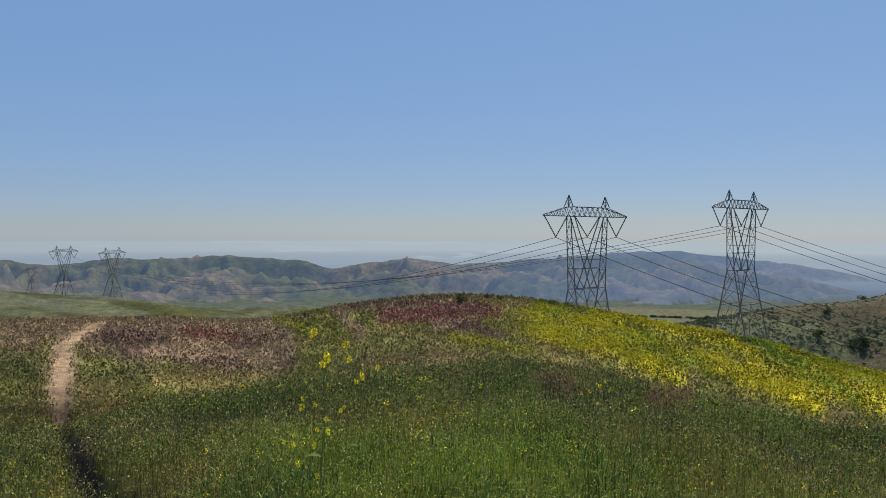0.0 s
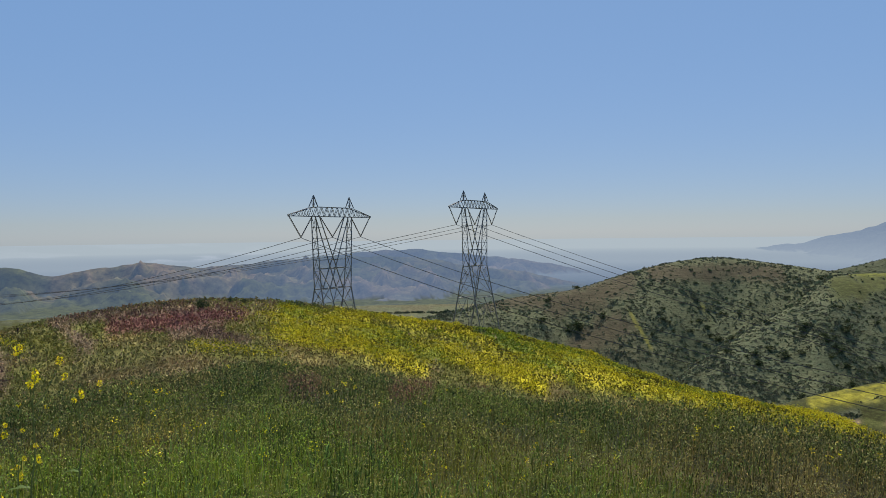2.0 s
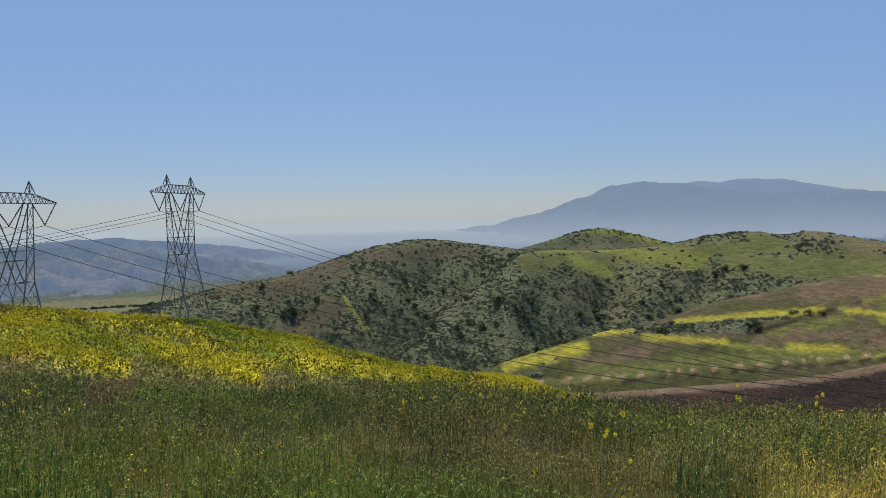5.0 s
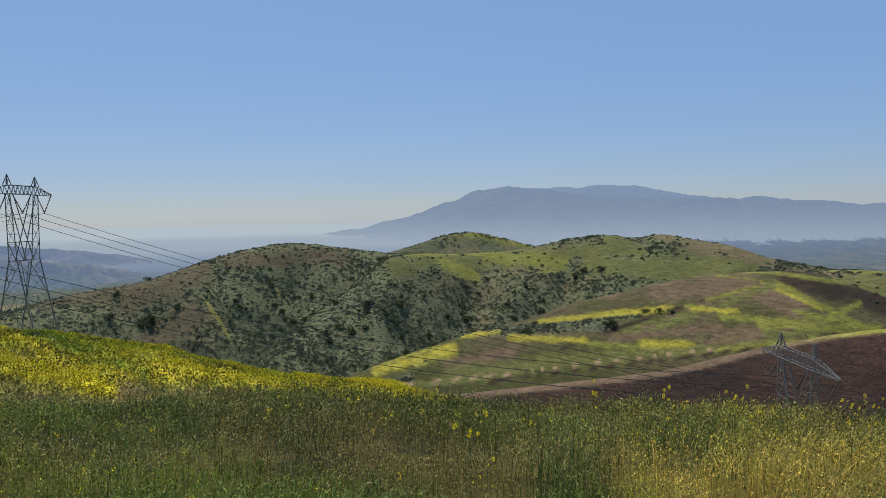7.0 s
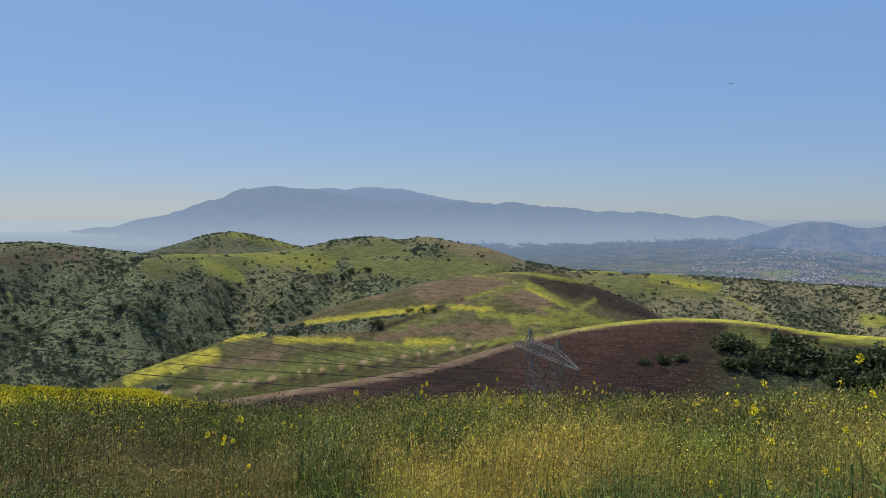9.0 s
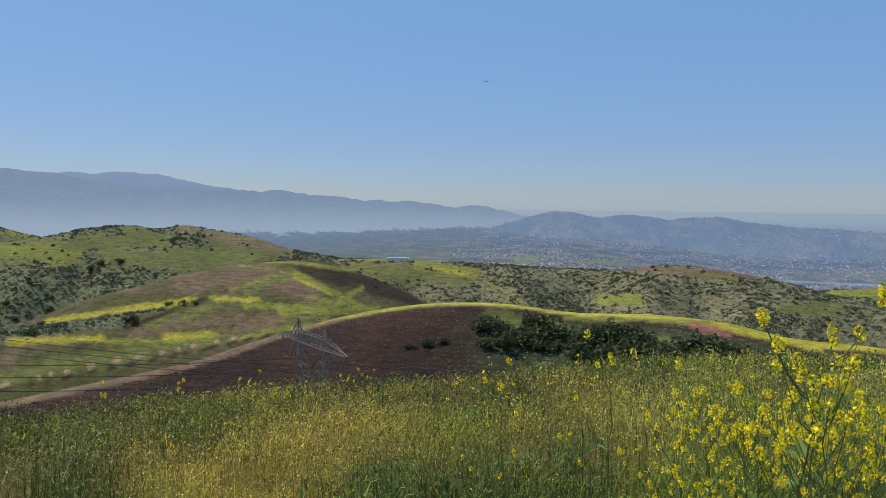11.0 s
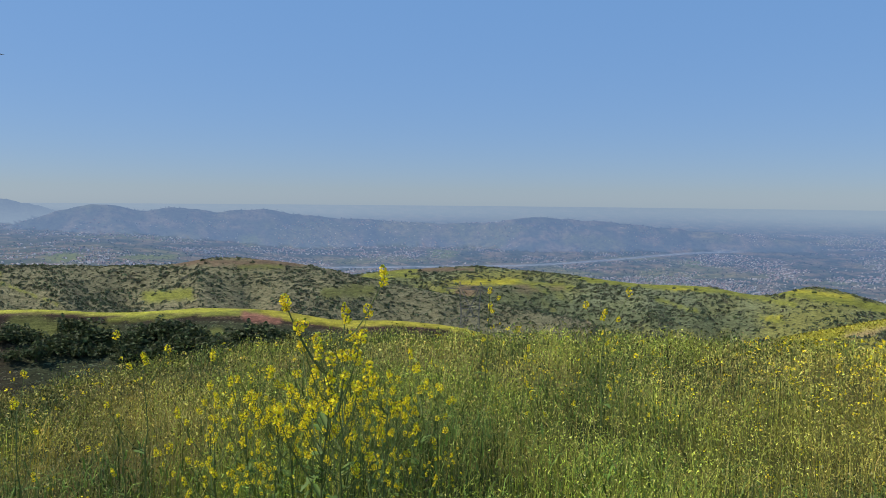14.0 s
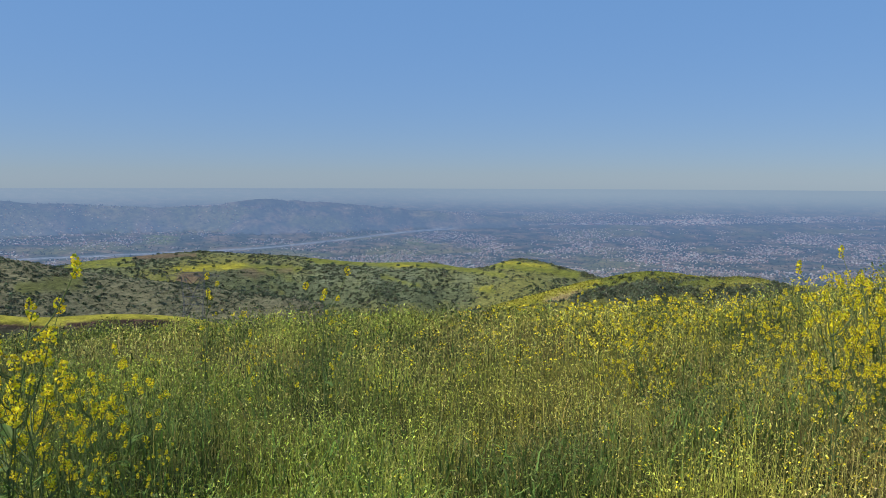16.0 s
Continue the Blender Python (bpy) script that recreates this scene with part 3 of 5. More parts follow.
def cover(x, y, z, who, jitter=0.0):
    """What grows where: colour, share of woody scrub, share of mustard bloom."""
    r, a = polar(x, y)
    el = np.degrees(np.arctan2(z - EYE, r))
    big, mid, far = fbm(x, y, 24, 3, 61), fbm(x, y, 4, 3, 62), fbm(x, y, 110, 4, 63)
    wob = 0.35 * fbm(x, y, 2.0, 3, 64) + 0.4 * fbm(x, y, 9.0, 3, 66) + (0.35 * fbm(x, y, 40.0, 2, 67) + 0.3 * fbm(x, y, 14.0, 3, 75)) * (r > 150) + jitter * rng.normal(size=len(r))
    ones, none = np.ones(len(r)), np.zeros(len(r))
    # meadow and knoll
    east = smooth(88, 114, a) * (1 - smooth(175, 180, a))
    patch, tuft = fbm(x, y, 2.2, 3, 76), fbm(x, y, 1.3, 3, 96)
    c = mix(np.outer(ones, np.array((0.15, 0.142, 0.03))), DARK * 0.95, (0.3 + 0.5 * smooth(-0.3, 0.4, big)) * (1 - east))
    c = mix(c, FRESH, east * 0.85)
    c = mix(c, np.array((0.335, 0.30, 0.058)), smooth(132, 150, a) * (1 - smooth(175, 180, a)) * 0.7)
    c = mix(c, np.array((0.066, 0.078, 0.025)), smooth(8, 16, r) * (1 - smooth(50, 66, a)) * (who == 0) * (0.6 + 0.25 * smooth(-0.2, 0.3, mid)))          # tall blue-green grass farther down
    c = mix(c, np.array((0.17, 0.24, 0.026)), smooth(-0.2, 0.3, mid + 0.3 * patch + 0.15 * (1 - smooth(4, 8, r))) * (1 - 0.6 * smooth(7, 13, r)) * (0.85 - 0.4 * east))               # lush leafy weeds
    c = mix(c, STRAW, smooth(0.12, 0.5, -mid - 0.4 * patch) * 0.42)
    c = mix(c, np.array((0.43, 0.29, 0.07)), smooth(0.22, 0.5, patch - 0.3 * mid) * (1 - smooth(9, 18, r)) * (1 - east) * 0.6)                            # ripe orange grass
    c = mix(c, np.array((0.46, 0.34, 0.066)), smooth(56, 72, a) * (1 - smooth(95, 104, a)) * smooth(-0.35, 0.4, patch) * (1 - 0.6 * smooth(11, 20, r)) * 0.7)
    c = mix(c, np.array((0.042, 0.075, 0.02)), (who == 0) * smooth(0.2, 0.42, tuft) * 0.85)                                                             # dark green tussocks
    c = c * (1 - 0.26 * smooth(28, 38, a) * (1 - smooth(48, 60, a)) * (who == 0))[:, None]                                                               # darker sward between these bearings
    c = mix(c, TAN * 0.75, (who == 1) * (0.25 + 0.3 * smooth(-0.4, 0.4, big)))
    k, w, b = paint(c, none, none, a, el, wob, KNOLL_STROKES)
    k, w, b = paint(k, w, b, a, el, wob, KNOLL_STROKES_B)
    k, w, b = paint(k, w, b, a, el, wob, KNOLL_STROKES_C)
    k, w, b = paint(k, w, b, a, el, wob, DRY_STROKES)
    streak = fbm(a * 0.5 - el * 0.3, el * 4.0 + a, 2.0, 3, 74)                     # bloom in drifts down the shoulder
    inside = (who == 1) * smooth(-0.35, 0.35, el - glide(BLOOM_FOOT, a) + 0.3 * wob) * smooth(4, 9, a + 3 * wob) * (1 - (1 - smooth(10, 15, a)) * smooth(-0.75, -0.4, el - glide(KNOLL, a)))
    k = mix(k, MUSTARD * 0.65 + OLIVE * 0.35, inside * (0.5 + 0.4 * smooth(-0.4, 0.3, streak)))
    k = mix(k, GREEN * 0.8, inside * smooth(-0.02, 0.25, -streak) * 0.85)
    b = np.maximum(b * (1 - inside), inside * (0.3 + 0.62 * smooth(-0.25, 0.3, streak)))
    k, w, b = paint(k, w, b, a, el, wob, DRIFTS)
    heap = smooth(-0.25, 0.25, fbm(x, y, 2.6, 3, 78))                                  # bleached straw over dark weeds
    dry = (who == 1) * (1 - smooth(0.0, 0.06, np.abs(k - DRYWEED).sum(1)))
    k = mix(mix(k, STRAW_PALE, dry * heap * 0.8), WEED_DARK, dry * (1 - heap) * 0.7)
    k = np.where(((who == 0) & (r > 110))[:, None], mix(mix(np.outer(ones, np.array((0.066, 0.074, 0.04))), HAZEL, smooth(-0.2, 0.4, far) * 0.6), TURF * 1.2, smooth(0.1, 0.5, -far) * 0.7), k)      # valley floors
    out, woody, bloom = k, none, b

    def layer(names, base, strokes, base_wood):
        nonlocal out, woody, bloom
        sel = np.isin(who, [NAMES.index(n) for n in names])
        k, w, b = base, ones * base_wood, none
        for st in strokes:
            k, w, b = paint(k, w, b, a, el, wob, st)
        out, woody, bloom = np.where(sel[:, None], k, out), np.where(sel, w, woody), np.where(sel, b, bloom)

    base = mix(mix(np.outer(ones, EARTH_DARK), RUST, smooth(-0.3, 0.4, fbm(x, y, 30, 4, 65)) * 0.09), EARTH, smooth(-0.42, -0.25, el - glide(BROWN, a) + 0.08 * wob))
    base = mix(base, np.array((0.25, 0.255, 0.035)), smooth(-0.36, -0.16, el - glide(BROWN, a) + 0.08 * wob) * smooth(73, 84, a))
    base = mix(base, BLOOM, smooth(-0.42, -0.24, el - glide(BROWN, a) + 0.1 * wob) * smooth(100, 106, a))
    base = mix(base, THICKET, smooth(85, 91, a + 3 * wob) * (1 - smooth(-1.2, -0.5, el - glide(BROWN, a))))
    layer(["brown"], base, [BROWNS], 0.0)
    layer(["middle"], mix(np.outer(ones, TURF * 0.55), HAZEL * 0.58, smooth(-0.4, 0.3, far + 0.5 * big) * 0.85), [STRIPES, STRIPES_B, MIDDLE_STROKES, DIRT_TRACKS], 0.06)
    layer(["hills", "rib"], mix(np.outer(ones, np.array((0.10, 0.112, 0.058))), HAZEL * 0.95, smooth(0.0, 0.5, far) * 0.6), [HILL_STROKES], 1.0)
    layer(["peak"], mix(mix(np.outer(ones, np.array((0.062, 0.074, 0.04))), HAZEL, smooth(-0.1, 0.3, fbm(x, y, 60, 3, 68)) * 0.6), LIME, smooth(-0.75, -0.1, el - glide(PEAK, a) + 0.3 * wob) * smooth(50, 53, a)), [], 0.6)
    layer(["scrub"], mix(np.outer(ones, np.array((0.125, 0.12, 0.068))), EARTH, smooth(0.0, 0.5, far) * 0.7), [SCRUB_STROKES], 0.75)
    layer(["east"], mix(np.outer(ones, SAGE * 0.8 + DENSE * 0.5), OLIVE * 0.9, smooth(-0.05, 0.4, far) * 0.7), [EAST_STROKES, EAST_STROKES_B, EAST_STROKES_C, EAST_STROKES_D], 0.9)
    layer(["spur"], mix(mix(np.outer(ones, OLIVE * 0.9), BLOOM, smooth(-0.1, 0.4, fbm(x, y, 25, 3, 69)) * 0.6), DARK, smooth(0.05, 0.3, fbm(x, y, 18, 3, 73)) * 0.7), [SPUR_STROKES, SPUR_STROKES_B], 0.4)
    layer(["west"], mix(mix(np.outer(ones, TURF * 0.5), SAGE, smooth(-0.2, 0.3, fbm(x, y, 25, 4, 72))), LIME, smooth(0.25, 0.5, fbm(x, y, 40, 4, 70)) * 0.25), [], 0.25)
    # near stretch of the path painted dark as shadow from the grass beside it
    out = mix(out, mix(np.outer(ones, EARTH_DARK), PATHSOIL, smooth(38, 48, r)), (1 - smooth(0.6, 1.4, on_track(r, a) * (1 + 1.1 * wob))) * (who < 2))
    return out, woody, bloom


# ---- ground ----
v, q, who = sheet("ground", np.concatenate([[0.004, 0.4], np.geomspace(1.0, 150, 80), np.geomspace(151.5, 1000, 180), np.geomspace(1030, 1650, 22)]), ground, VIEW)
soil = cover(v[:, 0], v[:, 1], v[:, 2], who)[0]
soil[np.hypot(v[:, 0], v[:, 1]) < 46] *= 0.3                        # litter under the tall grass, darkened further as shade in the gaps
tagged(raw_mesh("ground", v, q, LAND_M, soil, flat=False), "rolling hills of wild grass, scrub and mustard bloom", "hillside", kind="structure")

# ---- far hills, mountains and plain ----
RANGE = [(-90, -3), (-50, -2.4), (-30.4, -1.74), (-27, -2.1), (-23.6, -1.75), (-20, -1.78), (-16, -1.52), (-12.8, -1.83), (-10.3, -1.96), (-8.5, -2.5), (-5.7, -2.1), (-2.7, -1.84), (0.7, -2.2), (5, -2.0),
         (9.2, -1.7), (13.3, -1.63), (17.3, -1.8), (21, -2.45), (26.5, -3.2), (30, -4), (40, -5.5)]
RANGE_B = [(0, -3), (7.5, -2.0), (13, -1.31), (16.3, -1.17), (19.6, -1.4), (25.5, -2.1), (29.7, -2.9), (34, -4), (40, -6)]
SIERRA = [(30, -3), (38, -1.8), (43, -1.15), (45.4, -0.65), (48, -0.06), (51.3, 1.07), (53, 1.69), (55.2, 1.95), (58.6, 1.68), (62, 1.11), (68, 0.86), (72.5, 0.82), (76, 0.53), (77.6, 0.43), (79.6, 0.15),
          (83.5, 0.02), (86, -0.34), (89, -0.27), (91.2, -0.76), (94.6, -1.65), (100, -3)]
SIERRA_B = [(52, 0), (56.5, 1.2), (59, 1.8), (60.7, 1.85), (62.8, 2.02), (65.7, 1.58), (69.4, 0.96), (74, 0.25), (80, -0.5)]
KNOBS = [(82, -4), (87, -2.6), (90.3, -1.5), (92.5, -0.79), (95, -0.64), (97, -1.03), (99.2, -0.72), (101.3, -1.0), (104.8, -0.87), (108.6, -1.3), (113, -1.6), (122.9, -1.62), (125.2, -1.31), (129.4, -1.47),
         (133, -1.8), (140, -2.3), (150, -3.6)]
DISTANCE = {"range": (RANGE, 2350, 0.085, 0.25, 30), "range_behind": (RANGE_B, 2900, 0.12, 0.2, 40), "sierra": (SIERRA, 4200, 0.22, 0.2, 90), "sierra_behind": (SIERRA_B, 4600, 0.7, 0.2, 60),
            "knobs": (KNOBS, 3500, 0.5, 0.2, 60)}


def far_land(x, y):
    r, a = polar(x, y)
    low = -5.6 - 3.0 * smooth(92, 112, a)
    el = low + (-0.5 - low) * np.clip((r - 1600) / 3250, 0, 1) ** 0.75
    z = EYE + r * np.tan(np.radians(el))
    who = np.zeros(len(r), int)
    for i, name in enumerate(DISTANCE):
        crest, rc, front, back, rnd = DISTANCE[name]
        off = r - rc
        zc = EYE + rc * np.tan(np.radians(glide(crest, a))) + (0.0046 if "sierra" in name else 0.0026) * rc * fbm(a, a * 0 + i, 1.2, 5, 77 + i)
        h = zc - np.where(off < 0, front, back) * (np.sqrt(off * off + rnd * rnd) - rnd)
        away = 1 - np.exp(-(off / (rnd * 1.2)) ** 2)
        if "range" in name:
            h = h + away * smooth(1640, 1950, r) * (74 * (ridged(x, y, 240, 6, 71) - 0.72) + 42 * (ridged(x, y, 95, 4, 72) - 0.65))
        else:
            h = h + (away * 0.92 + 0.08) * (40 if name == "knobs" else 80) * (ridged(x, y, 420, 5, 75) - 0.7)
        h = h - 60 * (1 - smooth(1620, 1900, r))
        h = h - 60 * np.maximum(np.maximum(crest[0][0] - a, a - crest[-1][0]), 0)
        who, z = np.where(h > z, i + 1, who), np.maximum(h, z)
    return z, who


RIVER = [(100, -5.6), (110.4, -5.21), (115.5, -5.16), (121.7, -5.04), (125.1, -4.92), (131, -4.4), (136.8, -3.74), (142, -3.43), (148.3, -3.32), (176, -3.2)]


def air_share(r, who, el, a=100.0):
    """Share of painted haze glow over a far place's own colour; thickest low down."""
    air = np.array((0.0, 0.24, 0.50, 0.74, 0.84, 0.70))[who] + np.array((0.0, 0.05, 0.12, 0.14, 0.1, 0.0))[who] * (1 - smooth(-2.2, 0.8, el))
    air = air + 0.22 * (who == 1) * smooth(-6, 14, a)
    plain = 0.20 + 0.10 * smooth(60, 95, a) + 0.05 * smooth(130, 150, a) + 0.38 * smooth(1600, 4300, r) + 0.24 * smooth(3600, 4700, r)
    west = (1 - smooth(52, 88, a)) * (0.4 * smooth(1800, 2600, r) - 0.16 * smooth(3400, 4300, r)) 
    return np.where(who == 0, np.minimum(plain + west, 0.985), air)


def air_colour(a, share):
    """Colour of the haze glow: blue where thin, paler where deep, brighter towards the sun."""
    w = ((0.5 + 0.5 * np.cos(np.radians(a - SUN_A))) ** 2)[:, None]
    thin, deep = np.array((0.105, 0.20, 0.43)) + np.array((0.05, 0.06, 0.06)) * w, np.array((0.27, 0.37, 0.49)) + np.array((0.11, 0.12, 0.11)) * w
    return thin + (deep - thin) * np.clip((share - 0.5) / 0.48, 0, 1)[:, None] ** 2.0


def far_cover(x, y, z, who):
    r, a = polar(x, y)
    el = np.degrees(np.arctan2(z - EYE, r))
    n, fine = fbm(x, y, 260, 4, 81), fbm(x, y, 45, 3, 82)
    ones = np.ones(len(r))
    c = mix(np.outer(ones, TURF * 0.8), TAN * 0.75, smooth(-0.3, 0.4, n) * (who > 0) * 0.8)
    c = mix(c, SAGE, smooth(0.0, 0.4, fine) * 0.5)
    c = mix(c, DARK * 0.7, ((who == 1) | (who == 2)) * (1 - smooth(0.5, 0.72, ridged(x, y, 95, 4, 72))) * 0.4)      # brush in the gullies
    c = np.where((who >= 3)[:, None], SAGE, c)
    town = mix(np.outer(ones, np.array((0.06, 0.072, 0.04))), TAN, smooth(-0.15, 0.4, fine) * np.where(who == 5, 0.6 - 0.2 * smooth(-2.0, -1.2, el), 0.6))
    town = mix(town, OLIVE, smooth(0.1, 0.5, n) * 0.5)
    c = mix(c, town, ((who == 0) | (who == 5)) * smooth(66, 98, a))
    for ca, ce, wa, we in ((104.5, -3.2, 1.1, 0.45), (118.5, -4.15, 1.2, 0.4), (92.0, -4.2, 1.6, 0.35), (97.5, -4.3, 2.2, 0.25), (137.0, -4.5, 0.8, 0.3)):
        c = mix(c, LIME, (1 - smooth(0.5, 1.2, np.hypot((a - ca) / wa, (el - ce) / we) + 0.4 * fine)) * (a > 75))
    river = (1 - smooth(0.04, 0.08, np.abs(el - glide(RIVER, a)))) * (1 - smooth(138, 146, a)) * (a > 104) * (who == 0)
    c = mix(c, np.array((0.22, 0.25, 0.27)), river * 0.9)
    lake = smooth(0.15, 0.4, fbm(a, el * 9, 5.0, 3, 85)) * (a < 20) * (who == 0) * smooth(-2.0, -1.5, el)
    c = mix(c, np.array((0.75, 0.78, 0.8)), lake)
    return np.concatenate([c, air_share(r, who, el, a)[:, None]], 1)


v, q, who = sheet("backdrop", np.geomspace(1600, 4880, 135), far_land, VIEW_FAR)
# haze share rides in the alpha, its glow colour in the air attribute
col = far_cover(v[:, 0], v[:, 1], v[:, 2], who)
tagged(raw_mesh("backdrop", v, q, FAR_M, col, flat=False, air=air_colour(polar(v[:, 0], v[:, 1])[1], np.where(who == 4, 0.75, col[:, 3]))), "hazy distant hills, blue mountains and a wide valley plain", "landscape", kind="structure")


# ---- helpers for things ----
def part(name, me, parent, label="", place=None):
    """One mesh object under a thing or a part."""
    ob = new(name, me)
    ob.parent = parent
    if place is not None:
        ob.matrix_basis = place
    return tagged(ob, label)


def thing(name, label, category, group=""):
    return tagged(new(name), label, category, group)


def mesh_of(name, verts, faces, mt, colours=None):
    ob = raw_mesh(name, np.asarray(verts, float), np.asarray(faces), mt, colours)
    me = ob.data
    bpy.data.objects.remove(ob)
    return me


def beams(name, members, mt):
    """Square bars (a, b, thickness) joined into one mesh."""
    vs, fs = [], []
    for a, b, w in members:
        a, b = np.array(a, float), np.array(b, float)
        d = (b - a) / np.linalg.norm(b - a)
        s = np.cross(d, (0, 0, 1) if abs(d[2]) < 0.9 else (1, 0, 0))
        s = s / np.linalg.norm(s) * w / 2
        t = np.cross(d, s)
        n = len(vs)
        vs += [p + k for p in (a, b) for k in (s + t, s - t, -s - t, t - s)]
        fs += [(n + i, n + (i + 1) % 4, n + 4 + (i + 1) % 4, n + 4 + i) for i in range(4)] + [(n + 3, n + 2, n + 1, n), (n + 4, n + 5, n + 6, n + 7)]
    return mesh_of(name, vs, np.array(fs), mt)


def tube(name, pts, radii, mt, sides=6, colour=None):
    """A tapering tube along points."""
    pts = np.asarray(pts, float)
    d = np.gradient(pts, axis=0)
    d /= np.linalg.norm(d, axis=1)[:, None] + 1e-9
    ref = np.where(np.abs(d[:, 2:3]) < 0.95, np.array([[0, 0, 1.0]]), np.array([[1.0, 0, 0]]))
    s = np.cross(d, ref)
    s /= np.linalg.norm(s, axis=1)[:, None]
    t = np.cross(d, s)
    ang = np.arange(sides) * 2 * np.pi / sides
    ring = pts[:, None] + (s[:, None] * np.cos(ang)[:, None] + t[:, None] * np.sin(ang)[:, None]) * np.asarray(radii)[:, None, None]
    n = len(pts)
    i, j = np.meshgrid(np.arange(n - 1), np.arange(sides), indexing="ij")
    f = np.stack([i * sides + j, i * sides + (j + 1) % sides, (i + 1) * sides + (j + 1) % sides, (i + 1) * sides + j], -1).reshape(-1, 4)
    v = ring.reshape(-1, 3)
    return (v, f) if name is None else mesh_of(name, v, f, mt, None if colour is None else np.tile(colour, (len(v), 1)))


# ---- transmission towers ----
def make_tower(label, group, arm=5.7, waist=4.7, foot=5.0, height=1.0):
    """Lattice tower for one circuit: four legs, braced faces, cross arm, two earth-wire peaks, three V strings."""
    ob = thing("transmission_tower", label, "pylon", group)
    hs = lambda z: z * height
    zs, xs, ys = (0, 10.8, 18.4, 32.3), (foot, (foot + waist) / 2, waist, arm), (4.5, 2.3, 0.85, 0.5)
    corner = lambda k, sx, sy: (sx * xs[k], sy * ys[k], hs(zs[k]))
    for sx in (-1, 1):
        for sy in (-1, 1):
            part("leg", beams("leg", [(corner(k, sx, sy), corner(k + 1, sx, sy), 0.23 - 0.045 * k) for k in range(3)], STEEL_M), ob)
    lerp = lambda p, q, t: tuple(np.array(p) + (np.array(q) - np.array(p)) * t)
    for sy in (-1, 1):                                   # broad faces
        m = []
        for k in (0, 1):
            p0, p1, q0, q1 = corner(k, -1, sy), corner(k, 1, sy), corner(k + 1, -1, sy), corner(k + 1, 1, sy)
            mid = lerp(q0, q1, 0.5)
            m += [(p0, mid, 0.11), (p1, mid, 0.11), (q0, q1, 0.15)]
            for t in (0.33, 0.66):
                m += [(lerp(p0, q0, t), lerp(p0, mid, t), 0.08), (lerp(p1, q1, t), lerp(p1, mid, t), 0.08)]
                m += [(lerp(p0, mid, t), lerp(p0, q0, min(1, t + 0.3)), 0.08), (lerp(p1, mid, t), lerp(p1, q1, min(1, t + 0.3)), 0.08)]
        b0, b1, t0, t1 = corner(2, -1, sy), corner(2, 1, sy), corner(3, -1, sy), corner(3, 1, sy)
        m += [(lerp(t0, t1, 0.10), lerp(b0, b1, 0.72), 0.15), (lerp(t0, t1, 0.90), lerp(b0, b1, 0.28), 0.15)]
        m += [(lerp(b0, t0, 0.28), lerp(b1, t1, 0.28), 0.13), (lerp(b0, t0, 0.28), lerp(b0, b1, 0.30), 0.11), (lerp(b1, t1, 0.28), lerp(b0, b1, 0.70), 0.11)]
        for t in (0.4, 0.55, 0.7, 0.85):
            inner0, inner1 = lerp(lerp(b0, b1, 0.72), lerp(t0, t1, 0.10), t), lerp(lerp(b0, b1, 0.28), lerp(t0, t1, 0.90), t)
            m += [(lerp(b0, t0, t), inner0 if t > 0.5 else inner1, 0.07), (lerp(b1, t1, t), inner1 if t > 0.5 else inner0, 0.07)]
        part("face_bracing", beams("face_bracing", m, STEEL_M), ob)
    for sx in (-1, 1):                                   # narrow faces
        m = []
        for k, n in ((0, 1), (1, 2), (2, 4)):
            for i in range(n):
                lo = [lerp(corner(k, sx, s), corner(k + 1, sx, s), i / n) for s in (-1, 1)]
                hi = [lerp(corner(k, sx, s), corner(k + 1, sx, s), (i + 1) / n) for s in (-1, 1)]
                m += [(lo[0], hi[1], 0.07), (lo[1], hi[0], 0.07), (hi[0], hi[1], 0.07)]
        part("side_bracing", beams("side_bracing", m, STEEL_M), ob)
    zb, zt, tip = hs(32.3), hs(34.1), 13.0
    m, low = [], lambda x, s: (x, s * 0.5 * (1 - max(0, (abs(x) - arm) / (tip - arm)) * 0.9), zb)
    top = lambda x, s: (x, s * 0.5 * (1 - max(0, (abs(x) - arm) / (tip - arm)) * 0.9), zt - (zt - zb - 0.2) * max(0, (abs(x) - arm) / (tip - arm)))
    nodes_x = np.linspace(-tip, tip, 17)
    for s in (-1, 1):
        for x0, x1 in zip(nodes_x, nodes_x[1:]):
            m += [(low(x0, s), low(x1, s), 0.13), (top(x0, s), top(x1, s), 0.11), (low(x0, s), top((x0 + x1) / 2, s), 0.07), (top((x0 + x1) / 2, s), low(x1, s), 0.07)]
    for x in nodes_x[1:-1]:
        m += [(low(x, -1), low(x, 1), 0.08), (top(x, -1), top(x, 1), 0.08)]
    arm_part = part("cross_arm", beams("cross_arm", m, STEEL_M), ob)
    for sx in (-1, 1):
        apex, base = (sx * (arm - 0.1), 0, hs(36.3)), [(sx * arm + dx, dy, zt) for dx in (-0.7, 0.7) for dy in (-0.5, 0.5)]
        m = [(b, apex, 0.13) for b in base]
        for t in (0.5,):
            q4 = [lerp(b, apex, t) for b in base]
            m += [(q4[0], q4[1], 0.07), (q4[1], q4[3], 0.07), (q4[3], q4[2], 0.07), (q4[2], q4[0], 0.07), (base[0], q4[1], 0.07), (base[3], q4[2], 0.07)]
        part("peak", beams("peak", m, STEEL_M), ob)
    for cx, half in ((-9.4, 3.2), (0.0, 3.7), (9.4, 3.2)):
        for s in (-1, 1):
            a, b = np.array((cx + s * half, 0, zb - 0.1)), np.array((cx, 0, zb - 3.9))
            n = 25
            pts = [a + (b - a) * k / (n - 1) for k in range(n)]
